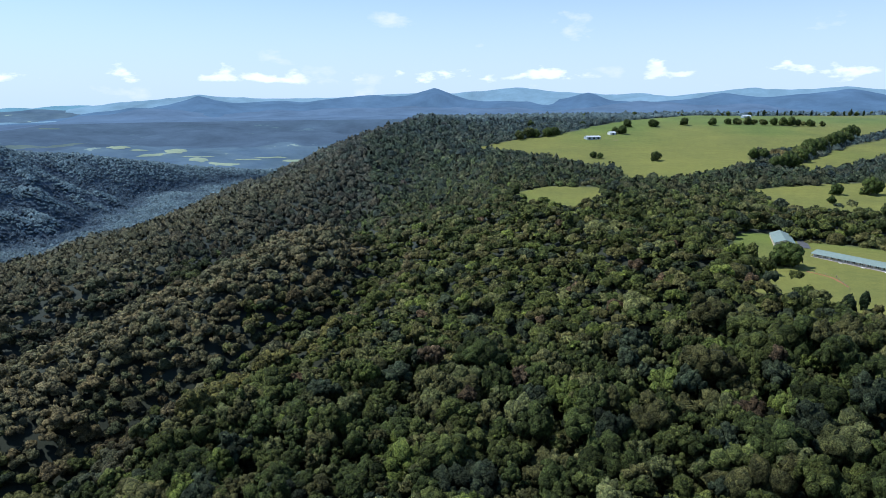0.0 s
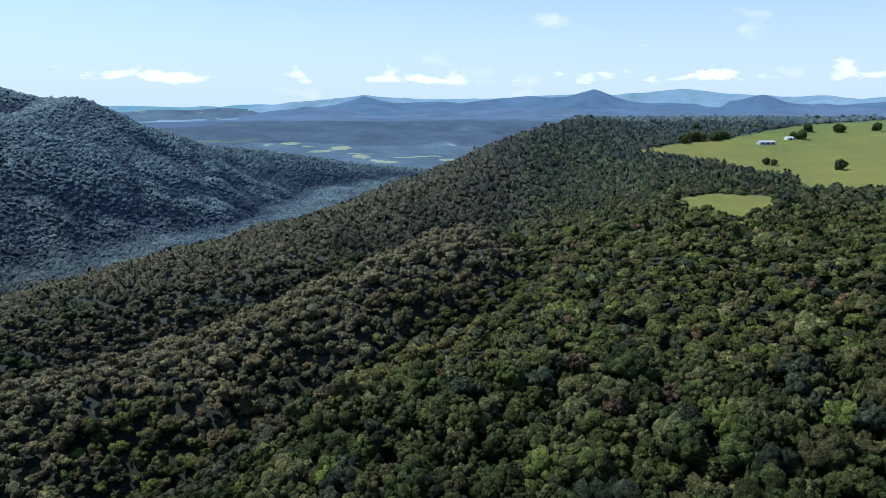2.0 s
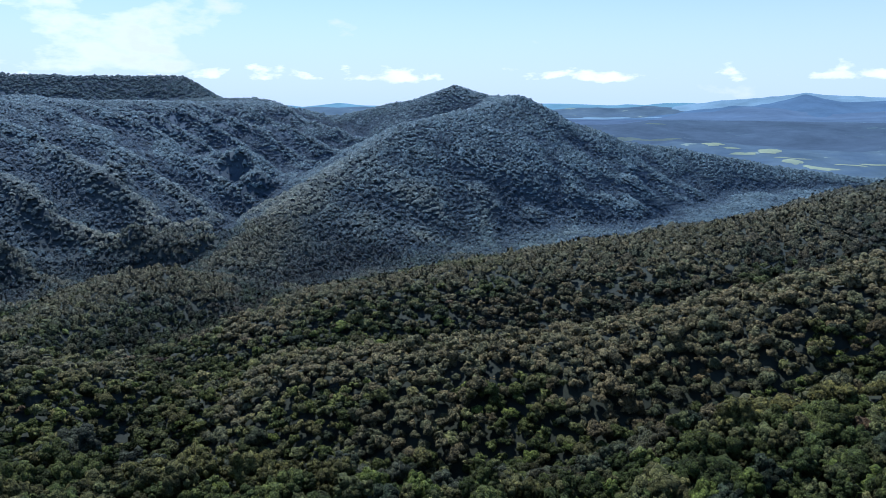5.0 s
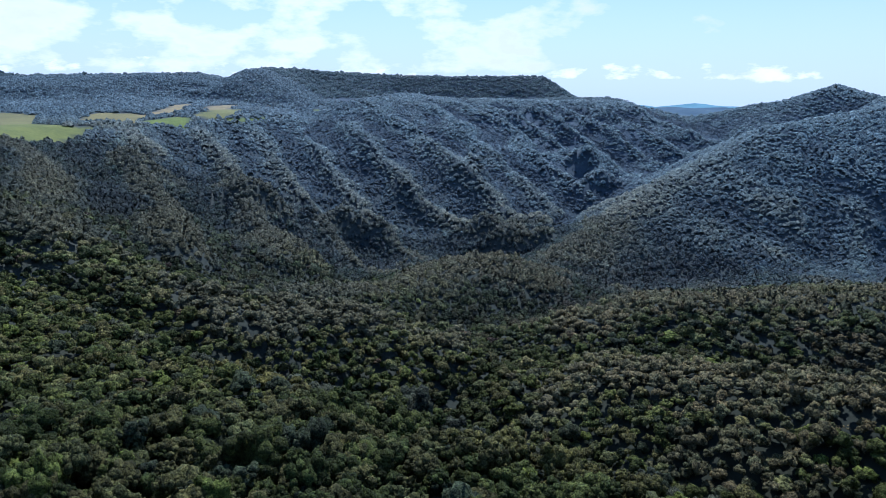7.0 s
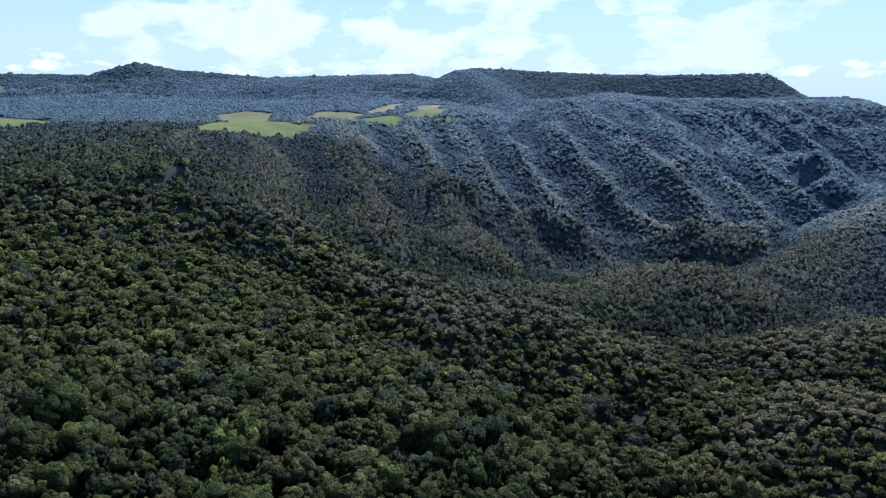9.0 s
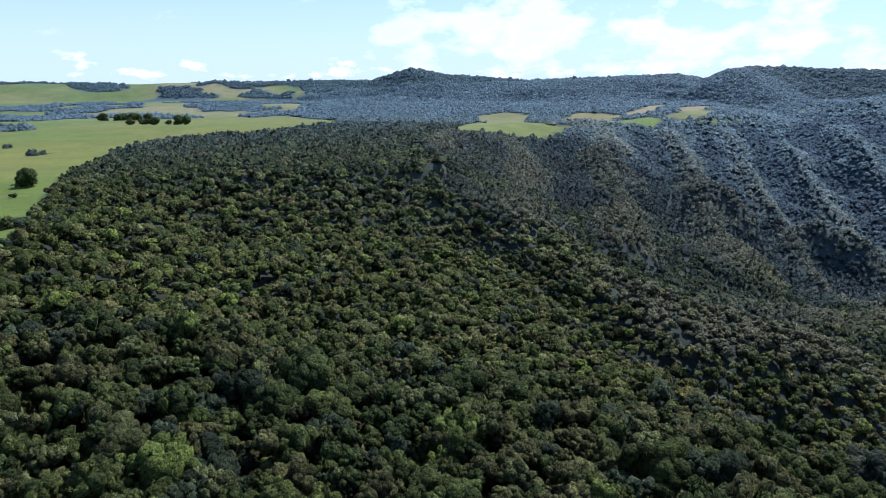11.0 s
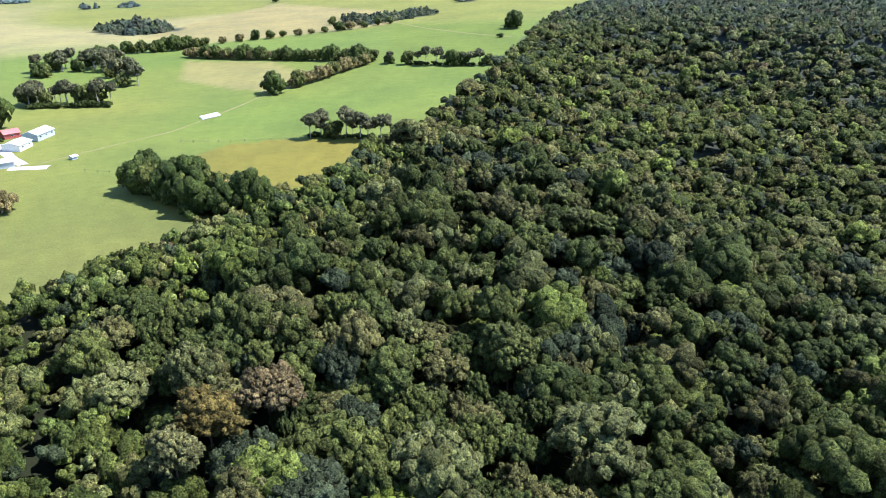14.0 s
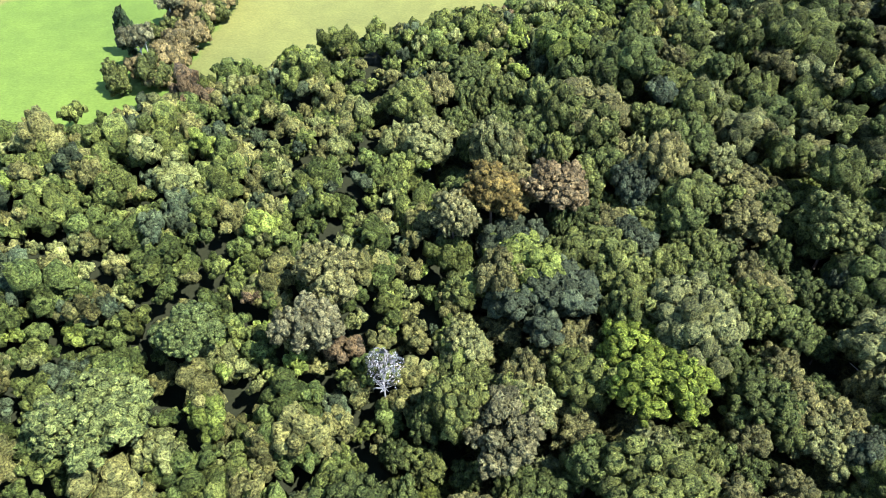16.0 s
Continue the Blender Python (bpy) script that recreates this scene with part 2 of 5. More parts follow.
def ground(x, y):
    x, y = np.asarray(x, float), np.asarray(y, float)
    out = beyond_rim(x, y)
    west = smooth(-560, -900, x)
    e = np.clip(out, 0, None)
    # ribs and gullies that run down the far wall
    phase = (y * 0.96 - x * 0.27) / 47.0 + 0.9 * fractal(x, y, 380, 21)
    rib = west * (0.64 - np.abs(np.sin(phase)) + 0.3 * fractal(x, y, 90, 23)) * smooth(0, 240, e) * (36 + 12 * value_noise(x, y, 420, 25))
    # from the rim down to the brow, and steeply off it
    to_brow, brow = along(BROW, x, y)
    share = e / (e + to_brow + 1e-6)
    share = share + 0.55 * share * (1 - share)
    top = plateau(x, y)
    near = np.where(inside(SLOPE, x, y), top * (1 - share) + brow * share, brow - (0.88 - 0.45 * smooth(-420, -640, x)) * to_brow * (1 + 0.25 * fractal(x, y, 130, 3)))
    near = np.where(out < 0, top, near)
    z = near * (1 - west) + (top - 0.36 * e) * west
    z = blend_max(z, tent(WEST_RIDGE, x, y, 0.36, 0.1))
    z = z + rib + 4 * fractal(x, y, 120, 8) * smooth(20, 150, e)
    r = np.hypot(x, y)
    floor = -186 - 18 * smooth(600, 2000, y - x * 0.3) + 15 * fractal(x, y, 260, 31) + 270 * (np.clip(r - 2000, 0, 2900) / 2900) ** 1.5
    z = blend_max(z, floor)
    z = blend_max(z, tent(NORTH_SPUR, x, y, 0.34) + 6)
    z = blend_max(z, tent(GUM_SPUR, x, y, 0.42) + 5, 12.0)
    z = blend_max(z, tent(FOOT_SPUR, x, y, 0.45) + 5, 12.0)
    z = blend_max(z, tent(KNOLL_SPUR, x, y, 0.42, 0.15) + 7)
    z = blend_max(z, tent(PEAK_SPUR, x, y, 0.52, 0.15) + 4)
    z = blend_max(z, tent(PEAK_RIDGE, x, y, 0.66, 0.15))
    z = blend_max(z, tent(MESA, x, y, 0.6, 0.1))
    return blend_max(z, tent(SOUTH_HILLS, x, y, 0.22, 0.3))


# ---- building helpers ----
def mesh_of(name, verts, faces, mats, tints=None, smooth_shade=True, mat_index=None, normals=None):
    """A mesh from arrays; faces all with the same number of corners."""
    me = bpy.data.meshes.new(name)
    verts, faces = np.ascontiguousarray(verts, np.float32), np.ascontiguousarray(faces, np.int32)
    me.vertices.add(len(verts))
    me.vertices.foreach_set("co", verts.ravel())
    k = faces.shape[1]
    me.loops.add(faces.size)
    me.loops.foreach_set("vertex_index", faces.ravel())
    me.polygons.add(len(faces))
    me.polygons.foreach_set("loop_start", np.arange(0, faces.size, k, dtype=np.int32))
    for m in mats:
        me.materials.append(m)
    if mat_index is not None:
        me.polygons.foreach_set("material_index", np.ascontiguousarray(mat_index, np.int32))
    me.update(calc_edges=True)
    me.polygons.foreach_set("use_smooth", np.full(len(faces), smooth_shade))
    if tints is not None:
        layer = me.color_attributes.new("tint", "FLOAT_COLOR", "POINT")
        layer.data.foreach_set("color", np.ascontiguousarray(np.column_stack([tints, np.ones(len(tints))]), np.float32).ravel())
    me.validate()
    if normals is not None:
        me.normals_split_custom_set_from_vertices(np.ascontiguousarray(normals, np.float32))
    return me


def ball(level):
    bm = bmesh.new()
    bmesh.ops.create_icosphere(bm, subdivisions=level, radius=1.0)
    v = np.array([q.co[:] for q in bm.verts])
    f = np.array([[q.index for q in p.verts] for p in bm.faces])
    bm.free()
    return v, f


BALL_LOW, BALL_FINE = ball(1), ball(2)


def turned_balls(n, seed):
    """The low ball in several random attitudes."""
    r = random.Random(seed)
    out = []
    for _ in range(n):
        m = np.array((Matrix.Rotation(r.uniform(0, 6.3), 3, "X") @ Matrix.Rotation(r.uniform(0, 6.3), 3, "Y") @ Matrix.Rotation(r.uniform(0, 6.3), 3, "Z")))
        out.append((BALL_LOW[0] @ m.T, BALL_LOW[1]))
    return out


TURNED = turned_balls(8, 3)


def trimmed(v, f, below):
    """A ball without the faces that look down."""
    f = f[v[f].mean(1)[:, 2] > below]
    used = np.unique(f)
    back = np.zeros(len(v), int)
    back[used] = np.arange(len(used))
    return v[used], back[f]


def lobes(rng, count, shape, below=-0.35, squash=0.8, rough=0.17, core=True):
    """A domed crown of about unit radius, base at zero: a heap of uneven leafy lobes round a core."""
    balls = [trimmed(*q, below) for q in (TURNED if shape is BALL_LOW else [shape])]
    vs, fs, ns, n = [], [], [], 0
    lean = rng.normal(size=2) * 0.08
    size = min(1.0, 1.42 / math.sqrt(count))
    for k in range(count + (core and count > 4)):
        if count == 1:
            c, r = np.array([0, 0, 0.45]), 1.0
        elif k == count:
            c, r = np.array([0, 0, 0.5]), 0.7
        else:
            up = 1 - 1.35 * (k + 0.5) / count
            a, flat = 2.4 * k + rng.uniform(-0.4, 0.4), math.sqrt(max(0, 1 - up * up))
            out = rng.uniform(0.82, 1.1) * (1 - 0.72 * size * 0.6)
            c = np.array([out * flat * math.cos(a), out * flat * math.sin(a), 0.52 + 0.62 * out * up])
            c[:2] += lean * up
            r = size * rng.uniform(0.6, 1.3)
        bv, bf = balls[rng.integers(len(balls))]
        v = bv * (1 + rough * rng.normal(size=(len(bv), 1))) * r * np.array([1, 1, squash]) + c
        dome = v - np.array([0, 0, 0.3])
        vs.append(v), fs.append(bf + n), ns.append(0.85 * bv + 0.4 * dome / np.linalg.norm(dome, axis=1, keepdims=True))
        n += len(v)
    own = np.concatenate([np.full(len(v), rng.uniform(0.82, 1.2)) for v in vs])
    return np.concatenate(vs), np.concatenate(fs), own, np.concatenate(ns)


def sprays(rng, v, f, count, size, loose=0.5, soft=0.75):
    """Sprays of leaves over the surface of a crown: one small pointed leaf cluster each, tilted at random."""
    area = np.linalg.norm(np.cross(v[f[:, 1]] - v[f[:, 0]], v[f[:, 2]] - v[f[:, 0]]), axis=1)
    pick = f[rng.choice(len(f), count, p=area / area.sum())]
    w = rng.dirichlet((1, 1, 1), count)
    p = (v[pick] * w[:, :, None]).sum(1)
    out = np.cross(v[pick[:, 1]] - v[pick[:, 0]], v[pick[:, 2]] - v[pick[:, 0]])
    out /= np.linalg.norm(out, axis=1, keepdims=True) + 1e-9
    nrm = out + loose * rng.normal(size=(count, 3))
    nrm /= np.linalg.norm(nrm, axis=1, keepdims=True)
    a = np.cross(nrm, rng.normal(size=(count, 3)))
    a /= np.linalg.norm(a, axis=1, keepdims=True) + 1e-9
    b = np.cross(nrm, a)
    s = size * rng.uniform(0.55, 1.35, (count, 1))
    p = p + out * s * rng.uniform(-0.1, 0.65, (count, 1))
    dome = p - np.array([0, 0, 0.3])
    dome /= np.linalg.norm(dome, axis=1, keepdims=True)
    q = np.stack([p - a * s, p + a * s * 0.6 - b * s * 0.75, p + a * s * 0.5 + b * s * 0.8], 1).reshape(-1, 3)
    return q, np.arange(count * 3).reshape(-1, 3), np.repeat(rng.uniform(0.55, 1.65, count), 3), np.repeat(0.62 * out + 0.5 * dome + soft * rng.normal(size=(count, 3)), 3, 0)


def billows(rng, count, each, below=-0.25, squash=0.8):
    """A crown in two sizes: uneven boughs, and rounded leaf clumps crowded over the upper side of each."""
    balls = [trimmed(*q, -0.4) for q in TURNED]
    vs, fs, own, ns, n = [], [], [], [], 0
    size = min(0.62, 1.5 / math.sqrt(count))
    lean = rng.normal(size=2) * 0.1
    for k in range(count + 1):
        if k == count:
            c, r = np.array([0, 0, 0.42]), 0.66
        else:
            up = 1 - (1.0 - below) * (k + 0.5) / count
            a, flat = 2.4 * k + rng.uniform(-0.5, 0.5), math.sqrt(max(0, 1 - up * up))
            out = rng.uniform(0.72, 1.08) * (1 - 0.45 * size)
            c = np.array([out * flat * math.cos(a), out * flat * math.sin(a), 0.5 + 0.66 * out * up])
            c[:2] += lean * up
            r = size * rng.uniform(0.65, 1.25)
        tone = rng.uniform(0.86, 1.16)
        # bough core darkened in its colour, for the shade inside the crown
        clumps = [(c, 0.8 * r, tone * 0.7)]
        for j in range(each if k < count else 0):
            h = 1 - 1.25 * (j + 0.5) / each
            b, q = 2.4 * j + rng.uniform(0, 1.2), math.sqrt(max(0, 1 - h * h))
            way = np.array([q * math.cos(b), q * math.sin(b), h * squash])
            clumps.append((c + way * r * rng.uniform(0.75, 1.05), r * rng.uniform(0.85, 1.5) / math.sqrt(each) * 1.15, tone * rng.uniform(0.6, 1.4)))
        for at, rad, light in clumps:
            bv, bf = balls[rng.integers(len(balls))]
            v = bv * (1 + 0.16 * rng.normal(size=(len(bv), 1))) * rad * np.array([1, 1, 0.9]) + at
            bough, dome = v - c, v - np.array([0, 0, 0.3])
            m = 1.0 * bv + 0.4 * bough / (np.linalg.norm(bough, axis=1, keepdims=True) + 1e-9) + 0.2 * dome / (np.linalg.norm(dome, axis=1, keepdims=True) + 1e-9)
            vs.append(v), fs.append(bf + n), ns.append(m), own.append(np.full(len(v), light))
            n += len(v)
    return np.concatenate(vs), np.concatenate(fs), np.concatenate(own), np.concatenate(ns)


def leafy(rng, count, each, leaves, size, squash=0.8, loose=0.6, below=-0.25):
    """A crown of billowing clumps, clothed in leaf sprays."""
    v, f, own, nrm = billows(rng, count, each, below, squash)
    return joined([(v, f, own, nrm), sprays(rng, v, f, leaves, size, loose)])


def joined(parts):
    n, vs, fs, own, ns = 0, [], [], [], []
    for v, f, o, m in parts:
        vs.append(v), fs.append(f + n), own.append(o), ns.append(m)
        n += len(v)
    return np.concatenate(vs), np.concatenate(fs), np.concatenate(own), np.concatenate(ns)


def unit(n, up=0.0):
    """Normals of length one; up bends them towards the sky, as a crown's leaves turn."""
    n = n + np.array([0, 0, up])
    return n / (np.linalg.norm(n, axis=-1, keepdims=True) + 1e-9)


def planted(variants, x, y, z, wide, high, tint, rng, up=0.0, lie=None):
    """Copies of the crowns, joined: each turned, scaled, and tinted in its own colour."""
    which = rng.integers(0, len(variants), len(x))
    vs, fs, cs, ns, n = [], [], [], [], 0
    for k, (v, f, own, nrm) in enumerate(variants):
        s = np.where(which == k)[0]
        if not len(s):
            continue
        a = rng.uniform(0, 2 * math.pi, len(s))
        ca, sa = np.cos(a)[:, None], np.sin(a)[:, None]
        px = (v[:, 0] * ca - v[:, 1] * sa) * wide[s, None] + x[s, None]
        py = (v[:, 0] * sa + v[:, 1] * ca) * wide[s, None] + y[s, None]
        pz = v[:, 2] * high[s, None] + z[s, None]
        vs.append(np.stack([px, py, pz], -1).reshape(-1, 3))
        fs.append((f[None] + (np.arange(len(s)) * len(v))[:, None, None] + n).reshape(-1, 3))
        m = unit(nrm, 0.0 if lie is not None else up)
        m = np.stack([m[:, 0] * ca - m[:, 1] * sa, m[:, 0] * sa + m[:, 1] * ca, m[:, 2] + 0 * ca], -1)
        if lie is not None:
            m = unit(m + up * lie[s][:, None, :])
        ns.append(m.reshape(-1, 3))
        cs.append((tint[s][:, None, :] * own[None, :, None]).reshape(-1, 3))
        n += len(s) * len(v)
    return np.concatenate(vs), np.concatenate(fs), np.concatenate(cs), np.concatenate(ns)


# ---- fields and woods of the plateau ----
SOUTH_FIELDS = [(172, 0), (130, -60), (69, -130), (34, -152), (-2, -181), (-48, -206), (-98, -229), (-140, -257), (-201, -304), (-303, -383), (-382, -464),
                (-527, -604), (-600, -645), (-730, -735), (-830, -735), (-940, -650), (-1100, -640), (-1250, -700), (-1500, -1000), (-2150, -1350), (-2750, -1800), (-2500, -2350), (-2000, -2900), (-1300, -3050),
                (800, -3000), (2500, -1500), (2500, 0)]
MOTEL_FIELD = [(218, 509), (243, 520), (262, 495), (300, 462), (420, 430), (420, 330), (234, 325), (182, 298), (210, 362), (190, 399), (210, 461)]
ROAD_FIELD = [(296, 617), (315, 703), (419, 729), (900, 760), (900, 560), (372, 568), (316, 577)]
HILL_FIELD = [(38, 993), (110, 1057), (198, 1121), (328, 1274), (528, 1450), (1500, 1500), (1200, 1150), (708, 1108), (532, 991), (407, 910), (390, 838),
              (274, 761), (202, 749), (203, 819), (113, 942)]
EAST_FIELD = [(404, 810), (583, 996), (677, 1059), (1200, 1100), (1000, 900), (574, 893), (424, 784)]
CLEARING = [(76, 700), (110, 738), (132, 728), (172, 728), (134, 611), (112, 604), (79, 631)]
LODGE_LAWNS = [[(219, 507), (244, 518), (262, 480), (208, 426), (196, 420), (190, 441)], [(195, 428), (226, 425), (240, 380), (240, 310), (207, 304), (185, 310), (189, 340), (189, 362), (172, 366)]]
WEST_FIELDS = [[(-1331, -457), (-1600, -533), (-1689, -486), (-1635, -409), (-1354, -349)],
               [(-1009, -384), (-1314, -446), (-1387, -358), (-1320, -289), (-1394, -244), (-1238, -272), (-1154, -305)],
               [(-1505, -319), (-1677, -315), (-1662, -242), (-1616, -188), (-1476, -208), (-1456, -290)],
               [(-1493, -210), (-1599, -146), (-1594, -99), (-1538, -117), (-1508, -172)],
               [(-1613, -210), (-1775, -177), (-2354, -153), (-1799, -116), (-1636, -150)],
               [(-1714, -102), (-2165, -33), (-2408, 99), (-2387, 95), (-1725, -50)],
               [(-1610, -122), (-1731, -78), (-1860, 10), (-1678, -26), (-1618, -73)],
               [(-1651, -33), (-1762, 54), (-1744, 51), (-1666, -9)],
               [(-1901, 100), (-2359, 166), (-2318, 169)],
               [(-2257, 196), (-2492, 243), (-2296, 238)]]
WEST_COLOURS = [(0.190, 0.180, 0.070), (0.155, 0.180, 0.050), (0.215, 0.190, 0.075), (0.140, 0.195, 0.045), (0.290, 0.235, 0.125), (0.280, 0.225, 0.120), (0.185, 0.190, 0.065), (0.140, 0.195, 0.045), (0.140, 0.195, 0.045), (0.140, 0.195, 0.045)]
FIELDS = [SOUTH_FIELDS, MOTEL_FIELD, ROAD_FIELD, HILL_FIELD, EAST_FIELD, CLEARING, *LODGE_LAWNS, *WEST_FIELDS]


def in_field(x, y):
    hit = np.zeros(np.shape(x), bool)
    for f in FIELDS:
        hit |= inside(f, x, y)
    far = np.hypot(x, y)
    woods = (fractal(x, y, 150, 41) > 0.78 - 0.62 * smooth(1200, 2600, far)) & (far > 800) & (y < -560)
    return hit & ~woods


def open_ground(x, y):
    """Pasture or clearing, with an uneven edge."""
    return in_field(x + 5 * value_noise(x, y, 19, 51), y + 5 * value_noise(x, y, 19, 52))


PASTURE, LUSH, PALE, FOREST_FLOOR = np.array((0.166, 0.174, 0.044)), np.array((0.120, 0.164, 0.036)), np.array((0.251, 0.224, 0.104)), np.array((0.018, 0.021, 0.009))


PADDOCKS = [([(-149, -625), (-208, -567), (-215, -480), (-168, -453), (-128, -529)], (0.205, 0.190, 0.072)), ([(-165, -715), (-386, -708), (-450, -760), (-372, -1060), (-250, -950), (-140, -820)], (0.235, 0.200, 0.088)),
            ([(37, -140), (35, -200), (30, -308), (46, -307), (82, -262), (150, -160), (110, -90), (60, -110)], (0.098, 0.152, 0.026)), ([(-100, -222), (-142, -250), (-185, -300), (-150, -328), (-115, -338), (-60, -300), (-70, -240)], (0.160, 0.144, 0.030)),
            ([(-290, -470), (-275, -505), (-398, -706), (-480, -600), (-382, -470)], (0.118, 0.156, 0.031)),
            *zip(WEST_FIELDS, WEST_COLOURS)]


def ground_tint(x, y):
    field = in_field(x, y)
    a = smooth(-0.5, 0.6, fractal(x, y, 260, 61))[:, None]
    grass = PASTURE * a + LUSH * (1 - a)
    dry = smooth(0.25, 0.8, fractal(x, y, 420, 64))[:, None] * smooth(500, 900, np.hypot(x, y))[:, None]
    grass = grass * (1 - dry) + PALE * dry
    near = smooth(420, 250, np.hypot(x + 40, y - 20))[:, None] * (y < 0)[:, None]
    grass = grass * (1 + near * np.array((0.04, -0.13, 0.08)))
    for shape, colour in PADDOCKS:
        grass = np.where(inside(shape, x, y)[:, None], colour, grass)
    # far grass and woods take on haze colours, painted into the tint
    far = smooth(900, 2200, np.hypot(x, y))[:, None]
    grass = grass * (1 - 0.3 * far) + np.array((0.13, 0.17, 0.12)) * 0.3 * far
    # floor lightened with distance, to soften the black gaps between crowns
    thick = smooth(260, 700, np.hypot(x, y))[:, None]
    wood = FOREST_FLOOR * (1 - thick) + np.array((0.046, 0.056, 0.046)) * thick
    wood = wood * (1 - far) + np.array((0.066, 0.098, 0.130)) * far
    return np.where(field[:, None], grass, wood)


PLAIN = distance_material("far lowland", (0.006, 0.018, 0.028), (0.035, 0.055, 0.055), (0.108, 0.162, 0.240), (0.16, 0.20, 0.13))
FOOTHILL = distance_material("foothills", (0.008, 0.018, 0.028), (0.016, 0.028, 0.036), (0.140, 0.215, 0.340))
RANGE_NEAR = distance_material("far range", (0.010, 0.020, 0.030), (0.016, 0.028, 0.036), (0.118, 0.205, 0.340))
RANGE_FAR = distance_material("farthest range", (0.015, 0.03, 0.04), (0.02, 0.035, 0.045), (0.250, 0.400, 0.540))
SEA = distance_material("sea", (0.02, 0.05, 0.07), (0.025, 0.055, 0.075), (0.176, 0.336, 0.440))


# ---- the ground: one sheet, out to the foot of the far ranges ----
def sheet(r, turns, closed):
    rr, aa = np.meshgrid(r, turns, indexing="ij")
    x, y = (-rr * np.sin(aa)).ravel(), (rr * np.cos(aa)).ravel()
    n, k = len(turns), len(r)
    i, j = np.meshgrid(np.arange(k - 1), np.arange(n if closed else n - 1), indexing="ij")
    j2 = (j + 1) % n
    f = np.stack([i * n + j, (i + 1) * n + j, (i + 1) * n + j2, i * n + j2], -1).reshape(-1, 4)
    return x, y, f[:, ::-1]


radii = np.concatenate([np.linspace(0.5, 60, 5)[:-1], np.geomspace(60, 4960, 300)])
x, y, f = sheet(radii, np.linspace(0, 2 * math.pi, 500, endpoint=False), True)
z = ground(x, y)
middle = f[:, 0]
turn = np.degrees(np.arctan2(-x, y))[middle]
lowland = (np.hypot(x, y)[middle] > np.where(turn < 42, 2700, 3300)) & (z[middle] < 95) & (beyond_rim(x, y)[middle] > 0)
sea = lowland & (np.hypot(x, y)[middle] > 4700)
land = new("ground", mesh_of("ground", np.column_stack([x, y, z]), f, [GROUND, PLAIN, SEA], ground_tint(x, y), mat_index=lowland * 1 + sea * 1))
tagged(land, "rolling green pasture, forested escarpment slopes and hazy valley floor", "ground", kind="structure")

# ---- the forest ----
HOME = np.array((-15.0, 10.0))
SPECIES = np.array([(0.043, 0.055, 0.017), (0.064, 0.075, 0.022), (0.080, 0.078, 0.030), (0.093, 0.100, 0.039), (0.092, 0.114, 0.027), (0.036, 0.046, 0.026), (0.082, 0.059, 0.035)])
SHARE = np.array((0.26, 0.285, 0.2, 0.12, 0.04, 0.089, 0.006))
GUM = np.array([(0.076, 0.069, 0.035), (0.086, 0.071, 0.036), (0.066, 0.066, 0.034), (0.060, 0.068, 0.034)])
# haze of the far forest, painted into the crowns' tint
HAZE_TINT = np.array((0.084, 0.126, 0.158))


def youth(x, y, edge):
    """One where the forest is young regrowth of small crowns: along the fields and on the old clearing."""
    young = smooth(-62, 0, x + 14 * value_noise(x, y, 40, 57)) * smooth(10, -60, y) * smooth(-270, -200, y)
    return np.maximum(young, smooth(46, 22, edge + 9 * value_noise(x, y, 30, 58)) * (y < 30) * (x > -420))


